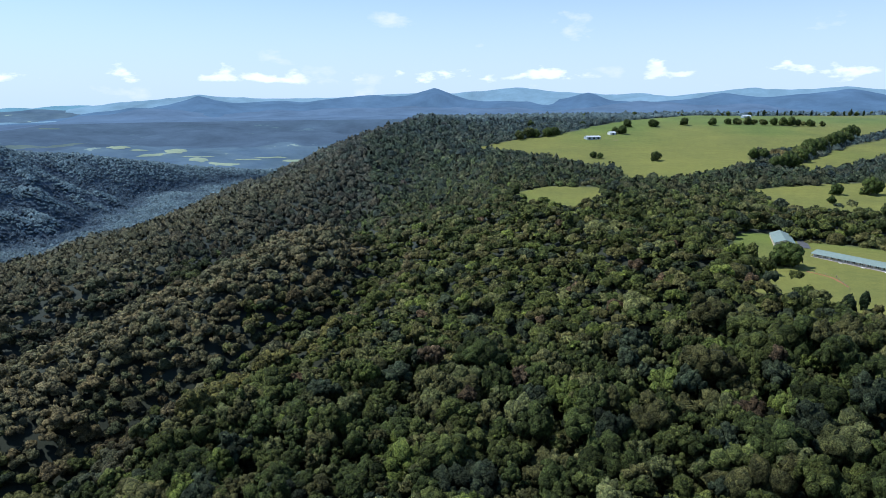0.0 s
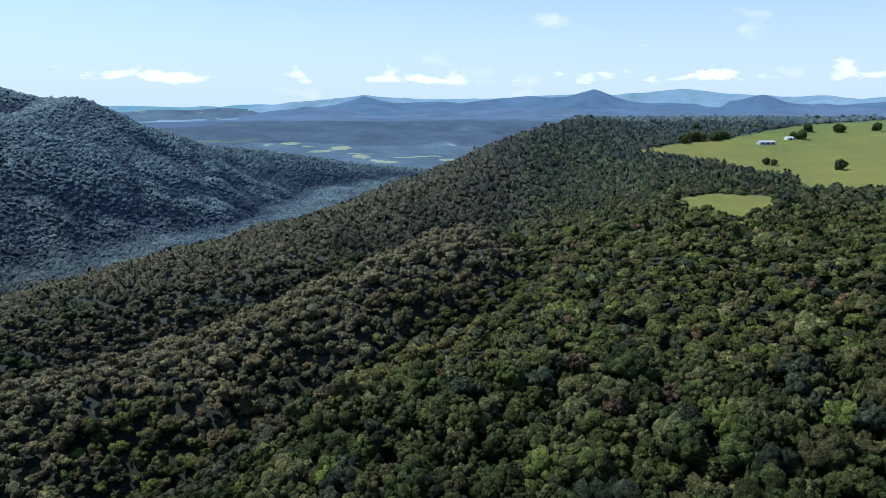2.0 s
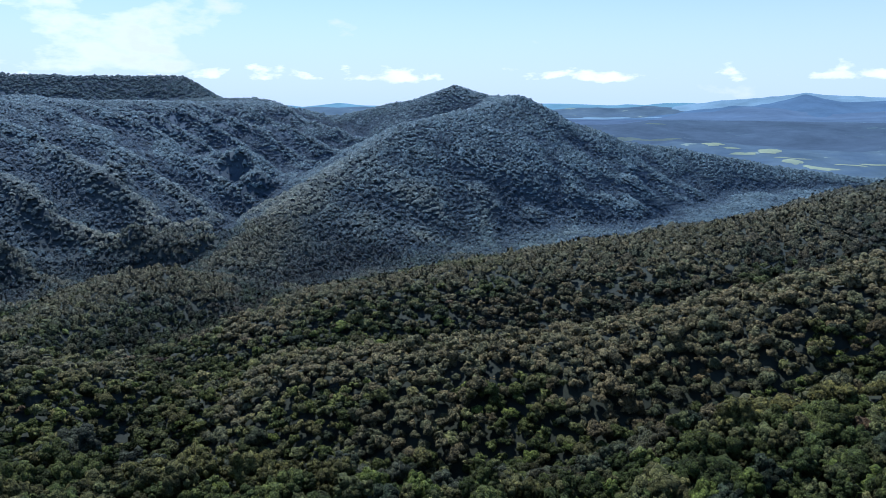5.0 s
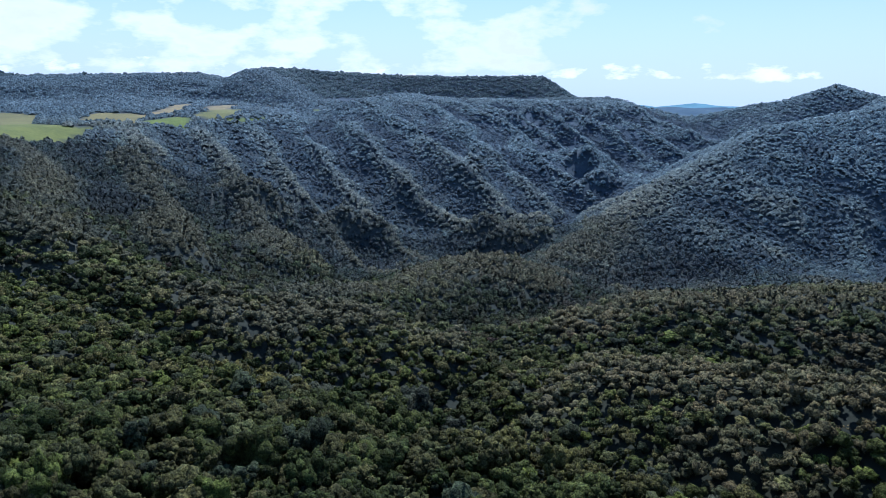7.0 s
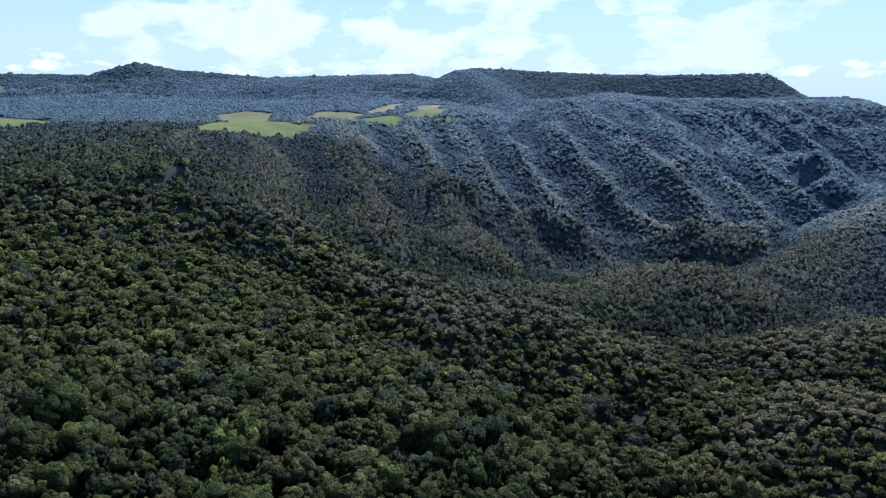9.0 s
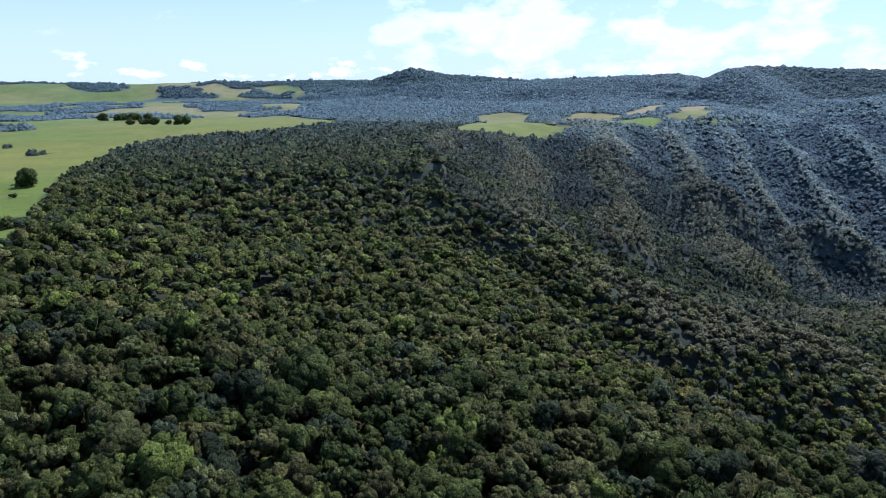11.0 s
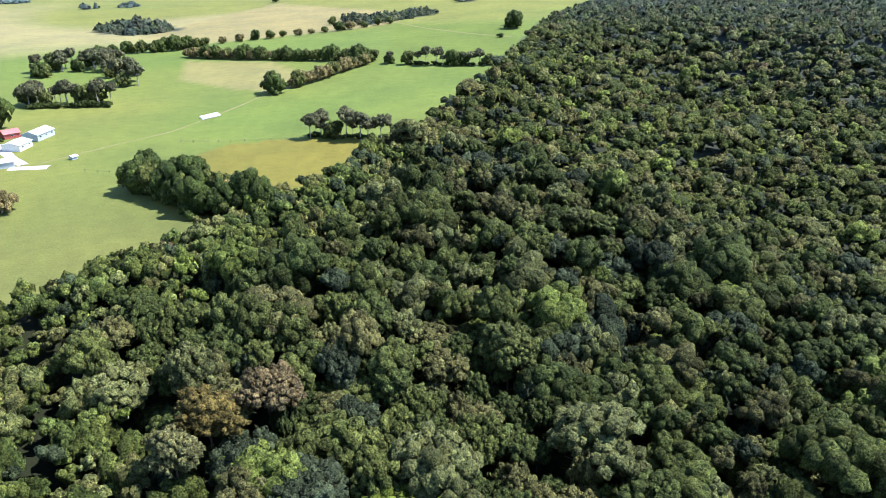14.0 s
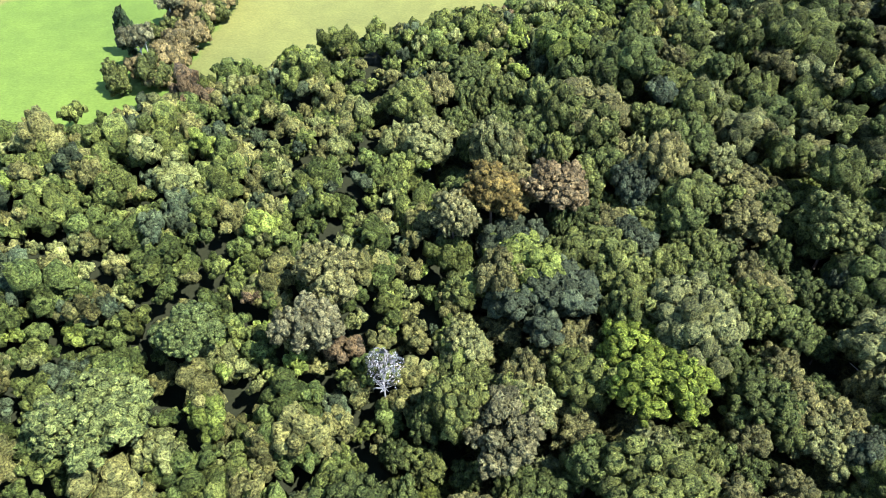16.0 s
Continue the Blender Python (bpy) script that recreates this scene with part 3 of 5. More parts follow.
def stand(r0, r1, step, seed, lowest, young_only=False):
    """Tree places on a jittered grid in a ring round the lookout, where there is forest."""
    rng = np.random.default_rng(seed)
    k = int(r1 / step) + 2
    gx, gy = np.meshgrid(np.arange(-k, k), np.arange(-k, k))
    gx = gx + 0.5 * (gy % 2)
    x = HOME[0] + step * (gx.ravel() + rng.uniform(-0.38, 0.38, gx.size))
    y = HOME[1] + step * (gy.ravel() + rng.uniform(-0.38, 0.38, gx.size))
    r = np.hypot(x - HOME[0], y - HOME[1])
    turn = np.degrees(np.arctan2(-(x - HOME[0]), y - HOME[1]))
    keep = (r >= r0) & (r < r1) & ((turn > -42) | (turn < -138) | (r < 150))
    x, y = x[keep], y[keep]
    keep = ~open_ground(x, y)
    x, y = x[keep], y[keep]
    edge, _ = along(SOUTH_FIELDS, x, y)
    away = 2.0 if young_only else 4.5
    x, y, edge = x[edge > away], y[edge > away], edge[edge > away]
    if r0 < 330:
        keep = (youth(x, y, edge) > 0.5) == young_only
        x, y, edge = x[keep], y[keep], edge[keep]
    z = ground(x, y)
    keep = z > lowest
    x, y, z, edge = x[keep], y[keep], z[keep], edge[keep]
    out = beyond_rim(x, y)
    # rainforest on the upper slope, gums on the spurs below it
    # ridges carry dry olive gums, gullies wet forest; the tint adds light and shade
    d = 45.0 if r1 < 1000 else 60.0
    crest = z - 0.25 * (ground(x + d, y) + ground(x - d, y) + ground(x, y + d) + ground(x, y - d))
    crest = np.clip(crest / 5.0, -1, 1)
    to_brow, _ = along(BROW, x, y)
    low = ~inside(SLOPE, x, y) & (out > 0)
    gum = np.where(low, smooth(-0.35, 0.25, fractal(x, y, 190, 71) + 0.25 * smooth(0, 400, y) + 0.5 * crest), 0.0)
    kind = rng.choice(len(SPECIES), len(x), p=SHARE)
    tint = SPECIES[kind] * rng.uniform(0.75, 1.25, (len(x), 1))
    south = smooth(350, 100, y)[:, None]
    gums = GUM[rng.integers(0, len(GUM), len(x))] * rng.uniform(0.8, 1.2, (len(x), 1))
    gums = gums * (1 - south) + np.array((0.050, 0.057, 0.038)) * rng.uniform(0.8, 1.25, (len(x), 1)) * south
    is_gum = rng.uniform(size=len(x)) < gum
    tint = np.where(is_gum[:, None], gums, tint)
    # yellowish brow trees: own leaf colour, plus sunlight put into the tint
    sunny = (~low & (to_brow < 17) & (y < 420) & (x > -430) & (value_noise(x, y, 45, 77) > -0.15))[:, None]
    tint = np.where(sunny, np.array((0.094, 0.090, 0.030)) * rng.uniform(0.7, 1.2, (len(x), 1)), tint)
    # crowns drift to the haze colour with distance
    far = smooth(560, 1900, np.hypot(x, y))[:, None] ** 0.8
    tint = tint * (1 - far) + HAZE_TINT * rng.uniform(0.85, 1.15, (len(x), 1)) * far
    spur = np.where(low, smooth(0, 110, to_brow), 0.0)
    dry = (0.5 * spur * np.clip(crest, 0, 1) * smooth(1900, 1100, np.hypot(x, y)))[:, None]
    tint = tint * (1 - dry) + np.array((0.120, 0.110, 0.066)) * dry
    # crests lightened, gullies darkened: shading of the relief painted into the tint
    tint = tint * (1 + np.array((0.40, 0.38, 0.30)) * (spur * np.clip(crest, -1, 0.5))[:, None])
    near = r1 < 400
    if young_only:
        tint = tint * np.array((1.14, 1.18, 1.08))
    wide = np.clip(rng.lognormal(math.log(0.56), 0.36 if near else 0.26, len(x)), 0.36, 1.3 if near else 0.95) * step
    high = wide * (rng.uniform(1.1, 1.65, len(x)) if near else rng.uniform(0.9, 1.5, len(x)))
    if r0 >= 700:
        high = wide * rng.uniform(0.95, 1.5, len(x))
    base = z + np.clip(rng.normal(10.5, 4.0, len(x)), 3, 20) - (0.85 if near else 0.85 if r0 < 700 else 1.0) * high
    if young_only:
        base = z + np.clip(rng.normal(7.0, 1.8, len(x)), 3.5, 11) - 3.5 * smooth(22, 4, edge) - 0.85 * high
    if r0 >= 700:
        base = z - 0.35 * high + rng.uniform(-1.0, 1.5, len(x))
    elif r0 >= 330:
        base = base - 4.5
    if r0 >= 2700:
        tint = tint * np.array((0.72, 0.76, 0.72))
    return rng, x, y, base, wide, high, tint, z


def variants(seed, n, count, shape, **more):
    rng = np.random.default_rng(seed)
    return [lobes(rng, count, shape, **more) for _ in range(n)]


def forest(name, label, r0, r1, step, seed, shapes, mat, skip=0, lowest=-999, under=False, up=0.0, young=False):
    rng, x, y, base, wide, high, tint, z = stand(r0, r1, step, seed, lowest, young)
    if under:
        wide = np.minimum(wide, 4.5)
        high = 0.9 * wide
        # tint halved to paint the shade in the gaps between crowns
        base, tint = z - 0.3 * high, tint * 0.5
    if skip:
        d = np.hypot(x + 45, y + 75)
        order = np.argsort(d)
        near, rest = order[:skip], order[skip:]
    else:
        near, rest = [], np.arange(len(x))
    lie = None
    if r0 >= 330:
        lie = unit(np.stack([ground(x - 14, y) - ground(x + 14, y), ground(x, y - 14) - ground(x, y + 14), np.full(len(x), 28.0)], -1))
    if r0 >= 1300:
        lie = lie * np.where(beyond_rim(x, y) <= 0, 0.6, 1.0)[:, None]
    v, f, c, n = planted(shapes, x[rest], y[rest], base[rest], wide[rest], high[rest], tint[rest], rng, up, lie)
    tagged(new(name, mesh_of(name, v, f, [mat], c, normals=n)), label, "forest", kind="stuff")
    return [(x[k], y[k], z[k], base[k], wide[k], high[k], tint[k]) for k in near]


near_shapes = [leafy(np.random.default_rng(90 + k), 4, 6, 90, 0.1, below=-0.1) for k in range(14)]
NEAR = forest("rainforest_canopy", "dense subtropical rainforest canopy of dark and olive green crowns", 0, 330, 8.0, 1, near_shapes, CANOPY, 300)
young_shapes = [leafy(np.random.default_rng(160 + k), 3, 5, 40, 0.13, below=-0.1) for k in range(12)]
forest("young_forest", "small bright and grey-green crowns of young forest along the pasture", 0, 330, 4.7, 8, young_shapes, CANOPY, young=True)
forest("understorey", "understorey of shrubs and saplings, tinted dark as the shade below the canopy", 0, 330, 6.5, 6, variants(6, 6, 2, BALL_LOW, below=0.0), CANOPY, under=True)
slope_shapes = [joined([(v, f, o, n), sprays(np.random.default_rng(120 + k), v, f, 20, 0.17, 0.6)]) for k, (v, f, o, n) in enumerate(variants(2, 12, 4, BALL_LOW, below=-0.2, rough=0.16))]
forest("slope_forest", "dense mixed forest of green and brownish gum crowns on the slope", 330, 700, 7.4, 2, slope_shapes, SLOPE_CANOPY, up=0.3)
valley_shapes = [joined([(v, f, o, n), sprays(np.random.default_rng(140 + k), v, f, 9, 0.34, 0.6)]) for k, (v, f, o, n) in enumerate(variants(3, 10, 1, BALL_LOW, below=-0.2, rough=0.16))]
forest("valley_forest", "gum forest tinted blue-green with haze on the spurs and gullies of the valley", 700, 1300, 8.0, 3, valley_shapes, SLOPE_CANOPY, up=1.2)
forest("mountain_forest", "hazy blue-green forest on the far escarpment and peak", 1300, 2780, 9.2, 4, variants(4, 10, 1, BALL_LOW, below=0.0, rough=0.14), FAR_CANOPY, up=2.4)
forest("hill_forest", "dark forest tinted blue-green with haze on the distant plateau hills", 2780, 4400, 12.5, 5, variants(5, 8, 1, BALL_LOW, below=0.0, rough=0.14), FAR_CANOPY, lowest=92, up=2.4)

# ---- the single trees of the near rainforest ----
def trunk(rng, height, girth, mat, limbs=4, top=1.0):
    """A tapered trunk with a few limbs that fork up into the crown."""
    vs, fs, n = [], [], 0

    def tube(a, b, ra, rb, sides=6):
        nonlocal n
        a, b = np.array(a, float), np.array(b, float)
        d = (b - a) / np.linalg.norm(b - a)
        u = np.cross(d, (0.3, 0.9, 0.1))
        u /= np.linalg.norm(u)
        w = np.cross(d, u)
        t = np.arange(sides) * 2 * math.pi / sides
        ring = np.cos(t)[:, None] * u + np.sin(t)[:, None] * w
        vs.append(np.concatenate([a + ring * ra, b + ring * rb]))
        i = np.arange(sides)
        j = (i + 1) % sides
        fs.append(np.stack([i, j, j + sides, i + sides], -1) + n)
        n += 2 * sides

    lean = rng.normal(size=2) * 0.04 * height
    mid, end = (lean[0] * 0.5, lean[1] * 0.5, height * 0.55), (lean[0], lean[1], height)
    tube((0, 0, -1.0), (0, 0, 0.6), girth * 1.7, girth * 1.1)
    tube((0, 0, 0.6), mid, girth * 1.1, girth * 0.8)
    tube(mid, end, girth * 0.8, girth * 0.4)
    for k in range(limbs):
        a = 2.4 * k + rng.uniform(0, 1)
        z = height * rng.uniform(0.6, 0.95)
        reach = top * rng.uniform(0.45, 0.7)
        tube((lean[0] * 0.8, lean[1] * 0.8, z), (lean[0] + reach * math.cos(a), lean[1] + reach * math.sin(a), z + reach * rng.uniform(0.5, 0.9)), girth * 0.4, girth * 0.12, 5)
    return mesh_of("trunk", np.concatenate(vs), np.concatenate(fs), [mat])


KINDS = [("rainforest tree with a rounded dark green crown", (0.043, 0.055, 0.017)), ("rainforest tree with a lumpy mid green crown", (0.064, 0.075, 0.022)),
         ("rainforest tree with a spreading olive green crown", (0.080, 0.078, 0.030)), ("rainforest tree with a pale grey-green crown", (0.093, 0.100, 0.039)),
         ("rainforest tree with a bright yellow-green crown", (0.092, 0.114, 0.027)), ("rainforest tree with a deep bluish green crown", (0.036, 0.046, 0.026)),
         ("rainforest tree flushed with rusty new leaves", (0.082, 0.059, 0.035))]


def tree_model(name, seed, tint, wide, high, stem, bark, count=9, each=11, leaves=1500, size=0.058, squash=0.8, limbs=4, bare=False, below=-0.3):
    """One tree: the bare trunk with its limbs, and the crown of lobes and loose leaf sprays."""
    rng = np.random.default_rng(seed)
    root = new(name)
    v, f, own, nrm = leafy(rng, count, each, leaves, size, squash, below=below)
    if bare:
        gv, gf, _, _ = lobes(rng, count, BALL_FINE, below=-0.25)
        v, f, own, nrm = sprays(rng, gv, gf, leaves, size, 2.0)
    v = v * np.array([wide, wide, high]) + np.array([0, 0, stem])
    crown = new("crown", mesh_of("crown", v, f, [LEAF], np.array(tint) * own[:, None], normals=unit(nrm, 0.0)))
    crown.parent = root
    stick = new("trunk", trunk(rng, stem + high * 0.45, 0.035 * wide + 0.12, bark, limbs, wide))
    stick.parent = root
    return root


MODELS = [[tree_model("rainforest_tree", 200 + 10 * k + j, col, 5.0, 7.6, 5.6, BARK if k != 3 else PALE_BARK) for j in range(4 if k < 4 else 1)] for k, (label, col) in enumerate(KINDS)]
FEATURES = [(-82, -69, 11.0, 8.5, 3, 4, "huge spreading bright green crown rising over the forest", (0.077, 0.100, 0.016)), (-30, -66, 3.4, 5.0, 6, 0, "leafless grey dead tree standing among green crowns", (0.360, 0.340, 0.388)),
            (-52, -113, 7.6, 6.5, 4, 2, "broad olive-brown crown with a flat top over the forest", (0.080, 0.063, 0.020)), (-67, -117, 7.0, 6.5, 4, 2, "broad yellowish olive crown with sparse leaves", (0.114, 0.088, 0.045)),
            (-17, -86, 6.2, 7.5, 3, 1, "neatly rounded pale yellow-green crown in the forest", (0.118, 0.115, 0.045)), (7, -71, 6.4, 5.0, 3, 4, "feathery bright green crown in the forest", (0.087, 0.111, 0.036)),
            (-43, -104, 5.2, 7.5, 4, 1, "tall pale yellow-green crown in the forest", (0.121, 0.118, 0.050)), (19, -52, 8.4, 6.0, 3, 4, "feathery bright green crown in the forest", (0.087, 0.107, 0.036)),
            (-15, -74, 6.2, 8.0, 2, 1, "tall grey-green crown of dense leaf clumps", (0.087, 0.086, 0.045)), (-52, -56, 7.4, 8.0, 2, 1, "tall grey-green crown of dense leaf clumps", (0.095, 0.092, 0.045)),
            (-106, -87, 6.8, 9.0, 2, 1, "domed mid green crown over dark gaps", (0.061, 0.071, 0.020)), (-134, -113, 8.2, 9.0, 3, 1, "domed mid green crown over dark gaps", (0.058, 0.068, 0.022))]
NEAR = [q for q in NEAR if all(math.hypot(q[0] - e[0], q[1] - e[1]) > 0.85 * e[2] for e in FEATURES)]
for k, (px, py, wide, high, lift, kind, label, tint) in enumerate(FEATURES):
    dead = label.startswith("leafless")
    t = tree_model("dead_tree" if dead else "rainforest_tree", 400 + k, tint, wide, high, 9.0 + lift, PALE_BARK if dead else BARK, 8 if dead else 16, 18, 1500 if dead else 3600, 0.05 if dead else 0.038, 0.8, 26 if dead else 6, dead)
    t.matrix_basis = Matrix.Translation((px, py, float(ground(np.array([px]), np.array([py]))[0])))
    tagged(t, label, "tree", "rainforest trees")
used = set()
for k, (px, py, pz, base, wide, high, tint) in enumerate(NEAR):
    kind = int(np.argmin([np.abs(np.array(c) / sum(c) - tint / tint.sum()).sum() + 2.5 * abs(sum(c) - tint.sum()) for _, c in KINDS]))
    models = MODELS[kind]
    which = k % len(models)
    size = wide / 5.0
    m = Matrix.Translation((px, py, pz)) @ Matrix.Rotation(2.4 * k, 4, "Z") @ Matrix.Diagonal((size, size, 0.35 * size + 0.65 * (base + 1.25 * high - pz) / 15.1, 1))
    if (kind, which) in used:
        t = copy_thing(models[which], m)
    else:
        t = models[which]
        used.add((kind, which))
    t.matrix_basis = m
    tagged(t, KINDS[kind][0] + " in dense forest", "tree", "rainforest trees")
for models in MODELS:
    for k, m in enumerate(models):
        if (MODELS.index(models), k) not in used:
            for o in (*m.children, m):
                bpy.data.objects.remove(o)

# ---- the far lowland, the sea and the ranges on the horizon ----
def horizon_range(name, label, mat, r, turn0, turn1, base, peaks, seed, rough):
    """A range of hills along the horizon: a crest with its front face and back face. peaks: turn, height in degrees over the crest, width."""
    a = np.arange(turn0, turn1, 0.12)
    lift = base + rough * fractal(a * 10, 0 * a, 45, seed, 4)
    for at, up, wide in peaks:
        lift = lift + up * np.exp(-np.abs((a - at) / wide) ** 1.5)
    lift = lift - 1.3 * smooth(20, 36, a)
    t = np.radians(a)
    rows = []
    for dr, part in ((-700, -1.0), (-300, -0.12), (-120, 0.62), (0, 1.0), (160, -1.0)):
        rr = r + dr + 60 * fractal(a * 10, 0 * a + 9 * dr, 30, seed + 7)
        low = 105 + rr * np.tan(np.radians(-1.6))
        top = 105 + rr * np.tan(np.radians(lift))
        rows.append(np.column_stack([-rr * np.sin(t), rr * np.cos(t), low + (top - low) * (part + 1) / 2]))
    n = len(a)
    i, j = np.meshgrid(np.arange(4), np.arange(n - 1), indexing="ij")
    f = np.stack([i * n + j, (i + 1) * n + j, (i + 1) * n + j + 1, i * n + j + 1], -1).reshape(-1, 4)
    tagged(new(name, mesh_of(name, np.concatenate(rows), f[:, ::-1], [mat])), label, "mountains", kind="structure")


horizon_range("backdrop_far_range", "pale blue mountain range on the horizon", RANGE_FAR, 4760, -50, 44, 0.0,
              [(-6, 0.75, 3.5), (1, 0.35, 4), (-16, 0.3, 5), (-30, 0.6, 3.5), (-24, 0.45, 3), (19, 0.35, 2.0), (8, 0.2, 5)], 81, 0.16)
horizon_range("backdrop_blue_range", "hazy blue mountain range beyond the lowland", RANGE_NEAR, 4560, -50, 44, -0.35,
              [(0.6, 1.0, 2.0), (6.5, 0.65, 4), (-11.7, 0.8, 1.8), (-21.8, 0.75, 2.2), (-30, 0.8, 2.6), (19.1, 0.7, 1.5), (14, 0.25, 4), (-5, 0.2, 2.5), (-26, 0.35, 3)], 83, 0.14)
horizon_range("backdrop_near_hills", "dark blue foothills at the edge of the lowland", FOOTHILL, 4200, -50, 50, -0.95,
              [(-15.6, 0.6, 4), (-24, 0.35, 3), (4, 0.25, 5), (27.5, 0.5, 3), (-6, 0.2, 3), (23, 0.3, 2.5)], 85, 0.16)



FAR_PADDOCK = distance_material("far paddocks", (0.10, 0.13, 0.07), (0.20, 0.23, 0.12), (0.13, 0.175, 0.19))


def lowland_paddock(x, y, wide, deep, turn):
    """An uneven cleared patch on the floor of the lowland, a little over the ground."""
    t = np.linspace(0, 2 * math.pi, 30, endpoint=False)
    r = 1 + 0.35 * value_noise(x + 3 * np.cos(t), y + 3 * np.sin(t), 1.2, 17) + 0.2 * value_noise(x + 9 * np.cos(t), y + 9 * np.sin(t), 1.7, 18)
    a, b = wide / 2 * r * np.cos(t), deep / 2 * r * np.sin(t)
    c, q = math.cos(radians(turn)), math.sin(radians(turn))
    rings = []
    for share in (1.0, 0.66, 0.33, 0.02):
        px, py = x + share * (a * c - b * q), y + share * (a * q + b * c)
        rings.append(np.column_stack([px, py, ground(px, py) + (5.0 if share < 1 else 2.0)]))
    n = len(t)
    i, j = np.meshgrid(np.arange(3), np.arange(n), indexing="ij")
    f = np.stack([i * n + j, (i + 1) * n + j, (i + 1) * n + (j + 1) % n, i * n + (j + 1) % n], -1).reshape(-1, 4)
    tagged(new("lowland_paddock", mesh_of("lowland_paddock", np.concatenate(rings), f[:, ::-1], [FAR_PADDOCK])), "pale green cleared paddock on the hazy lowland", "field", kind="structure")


for px, py, wide, deep in ((-1890, 3060, 190, 90), (-1720, 3120, 160, 80), (-1440, 3080, 90, 80), (-1340, 3060, 70, 35), (-1194, 3085, 110, 110), (-1050, 2960, 130, 35),
                           (-905, 2830, 130, 70), (-840, 2960, 120, 35), (-750, 3040, 120, 55), (-640, 2960, 80, 60), (-2200, 3500, 130, 90), (-2010, 3560, 90, 50), (-1000, 2840, 90, 50), (-1260, 2990, 110, 45)):
    lowland_paddock(px, py, wide, deep, math.degrees(math.atan2(-px, py)))

# ---- materials of the farms ----
def plain_material(name, col, rough=0.6, gloss=0.4, vary=0.15, size=0.7, metal=0.0):
    m, t, b = material(name, rough, gloss, metal)
    n = noise_at(t, size, 5.0, 0.65)
    t.links.new(ramp(t, n, [(0.25, [c * (1 - vary) for c in col]), (0.75, [min(1, c * (1 + vary)) for c in col])]), b.inputs["Base Color"])
    t.links.new(ramp(t, noise_at(t, size * 3, 3.0), [(0.2, grey(rough * 0.8)), (0.8, grey(min(1, rough * 1.2)))]), b.inputs["Roughness"])
    return m


def sheet_metal(name, col, rough=0.45):
    """Painted corrugated sheet: ribs every 20 cm, streaks and faded spots."""
    m, t, b = material(name, rough, 0.5 if rough < 0.7 else 0.15)
    place = node(t, "ShaderNodeTexCoord").outputs["Object"]
    wave = node(t, "ShaderNodeTexWave", [("Vector", place)], i1=0.8)
    n = noise_at(t, 1.6, 5.0)
    t.links.new(ramp(t, n, [(0.25, [c * 0.82 for c in col]), (0.75, [min(1, c * 1.1) for c in col])]), b.inputs["Base Color"])
    t.links.new(node(t, "ShaderNodeBump", [("Height", wave.outputs[0])], i0=0.35, i1=0.05).outputs[0], b.inputs["Normal"])
    return m


WHITE_ROOF = sheet_metal("white roof sheet", (0.58, 0.61, 0.62))
GREY_WALL = sheet_metal("grey wall sheet", (0.42, 0.48, 0.54))
RED_ROOF = sheet_metal("red roof sheet", (0.50, 0.17, 0.16))
GREEN_ROOF = sheet_metal("pale green roof sheet", (0.21, 0.27, 0.24), 0.8)
WHITE_PAINT = plain_material("white paint", (0.78, 0.78, 0.76))
BLUE_PAINT = plain_material("pale blue weatherboard", (0.52, 0.62, 0.70))
BRICK_WALL = plain_material("cream wall", (0.55, 0.48, 0.38), 0.8)
DARK_OPENING = plain_material("dark doorway", (0.03, 0.03, 0.035), 0.7)
TIMBER = plain_material("grey timber", (0.24, 0.20, 0.16), 0.85)
CONCRETE = plain_material("concrete yard", (0.45, 0.40, 0.36), 0.9, 0.2, 0.2, 2.0)
ASPHALT = plain_material("asphalt", (0.10, 0.10, 0.105), 0.9, 0.2, 0.25, 3.0)
GRAVEL = plain_material("gravel track", (0.185, 0.175, 0.075), 0.95, 0.1, 0.25, 2.0)
RED_SOIL = plain_material("bare red soil", (0.30, 0.13, 0.07), 0.95, 0.1, 0.3, 1.5)
WRAP = plain_material("white plastic wrap", (0.80, 0.82, 0.84), 0.35, 0.5)
RUST_PAINT = plain_material("faded red paint", (0.42, 0.10, 0.09), 0.7)
GLASS, _t, _b = material("window glass", 0.08, 0.5)
_b.inputs["Base Color"].default_value = (0.03, 0.04, 0.05, 1)
WATER, _t, _b = material("dam water", 0.05, 0.5)
_b.inputs["Base Color"].default_value = (0.10, 0.14, 0.16, 1)


def level(x, y):
    return float(ground(np.array([x]), np.array([y]))[0])


def part(name, bm, mat, parent, label=""):
    me = bpy.data.meshes.new(name)
    bm.to_mesh(me)
    bm.free()
    me.materials.append(mat)
    ob = new(name, me)
    ob.parent = parent
    if label:
        ob["label"] = label
    return ob


def box(size, at, bm=None, bevel=0.0):
    bm = bm or bmesh.new()
    made = bmesh.ops.create_cube(bm, size=1.0, matrix=Matrix.Translation(at) @ Matrix.Diagonal((*size, 1)))
    if bevel:
        edges = list({e for v in made["verts"] for e in v.link_edges})
        bmesh.ops.bevel(bm, geom=edges, offset=bevel, segments=1, affect="EDGES")
    return bm


def solid(points, faces, thick=0.0):
    bm = bmesh.new()
    vs = [bm.verts.new(p) for p in points]
    for f in faces:
        bm.faces.new([vs[k] for k in f])
    bmesh.ops.recalc_face_normals(bm, faces=bm.faces)
    if thick:
        bmesh.ops.solidify(bm, geom=bm.faces[:], thickness=thick)
    return bm


def rest(root, x, y, turn, sink=0.15):
    root.matrix_basis = Matrix.Translation((x, y, level(x, y) - sink)) @ Matrix.Rotation(radians(turn), 4, "Z")
    return root


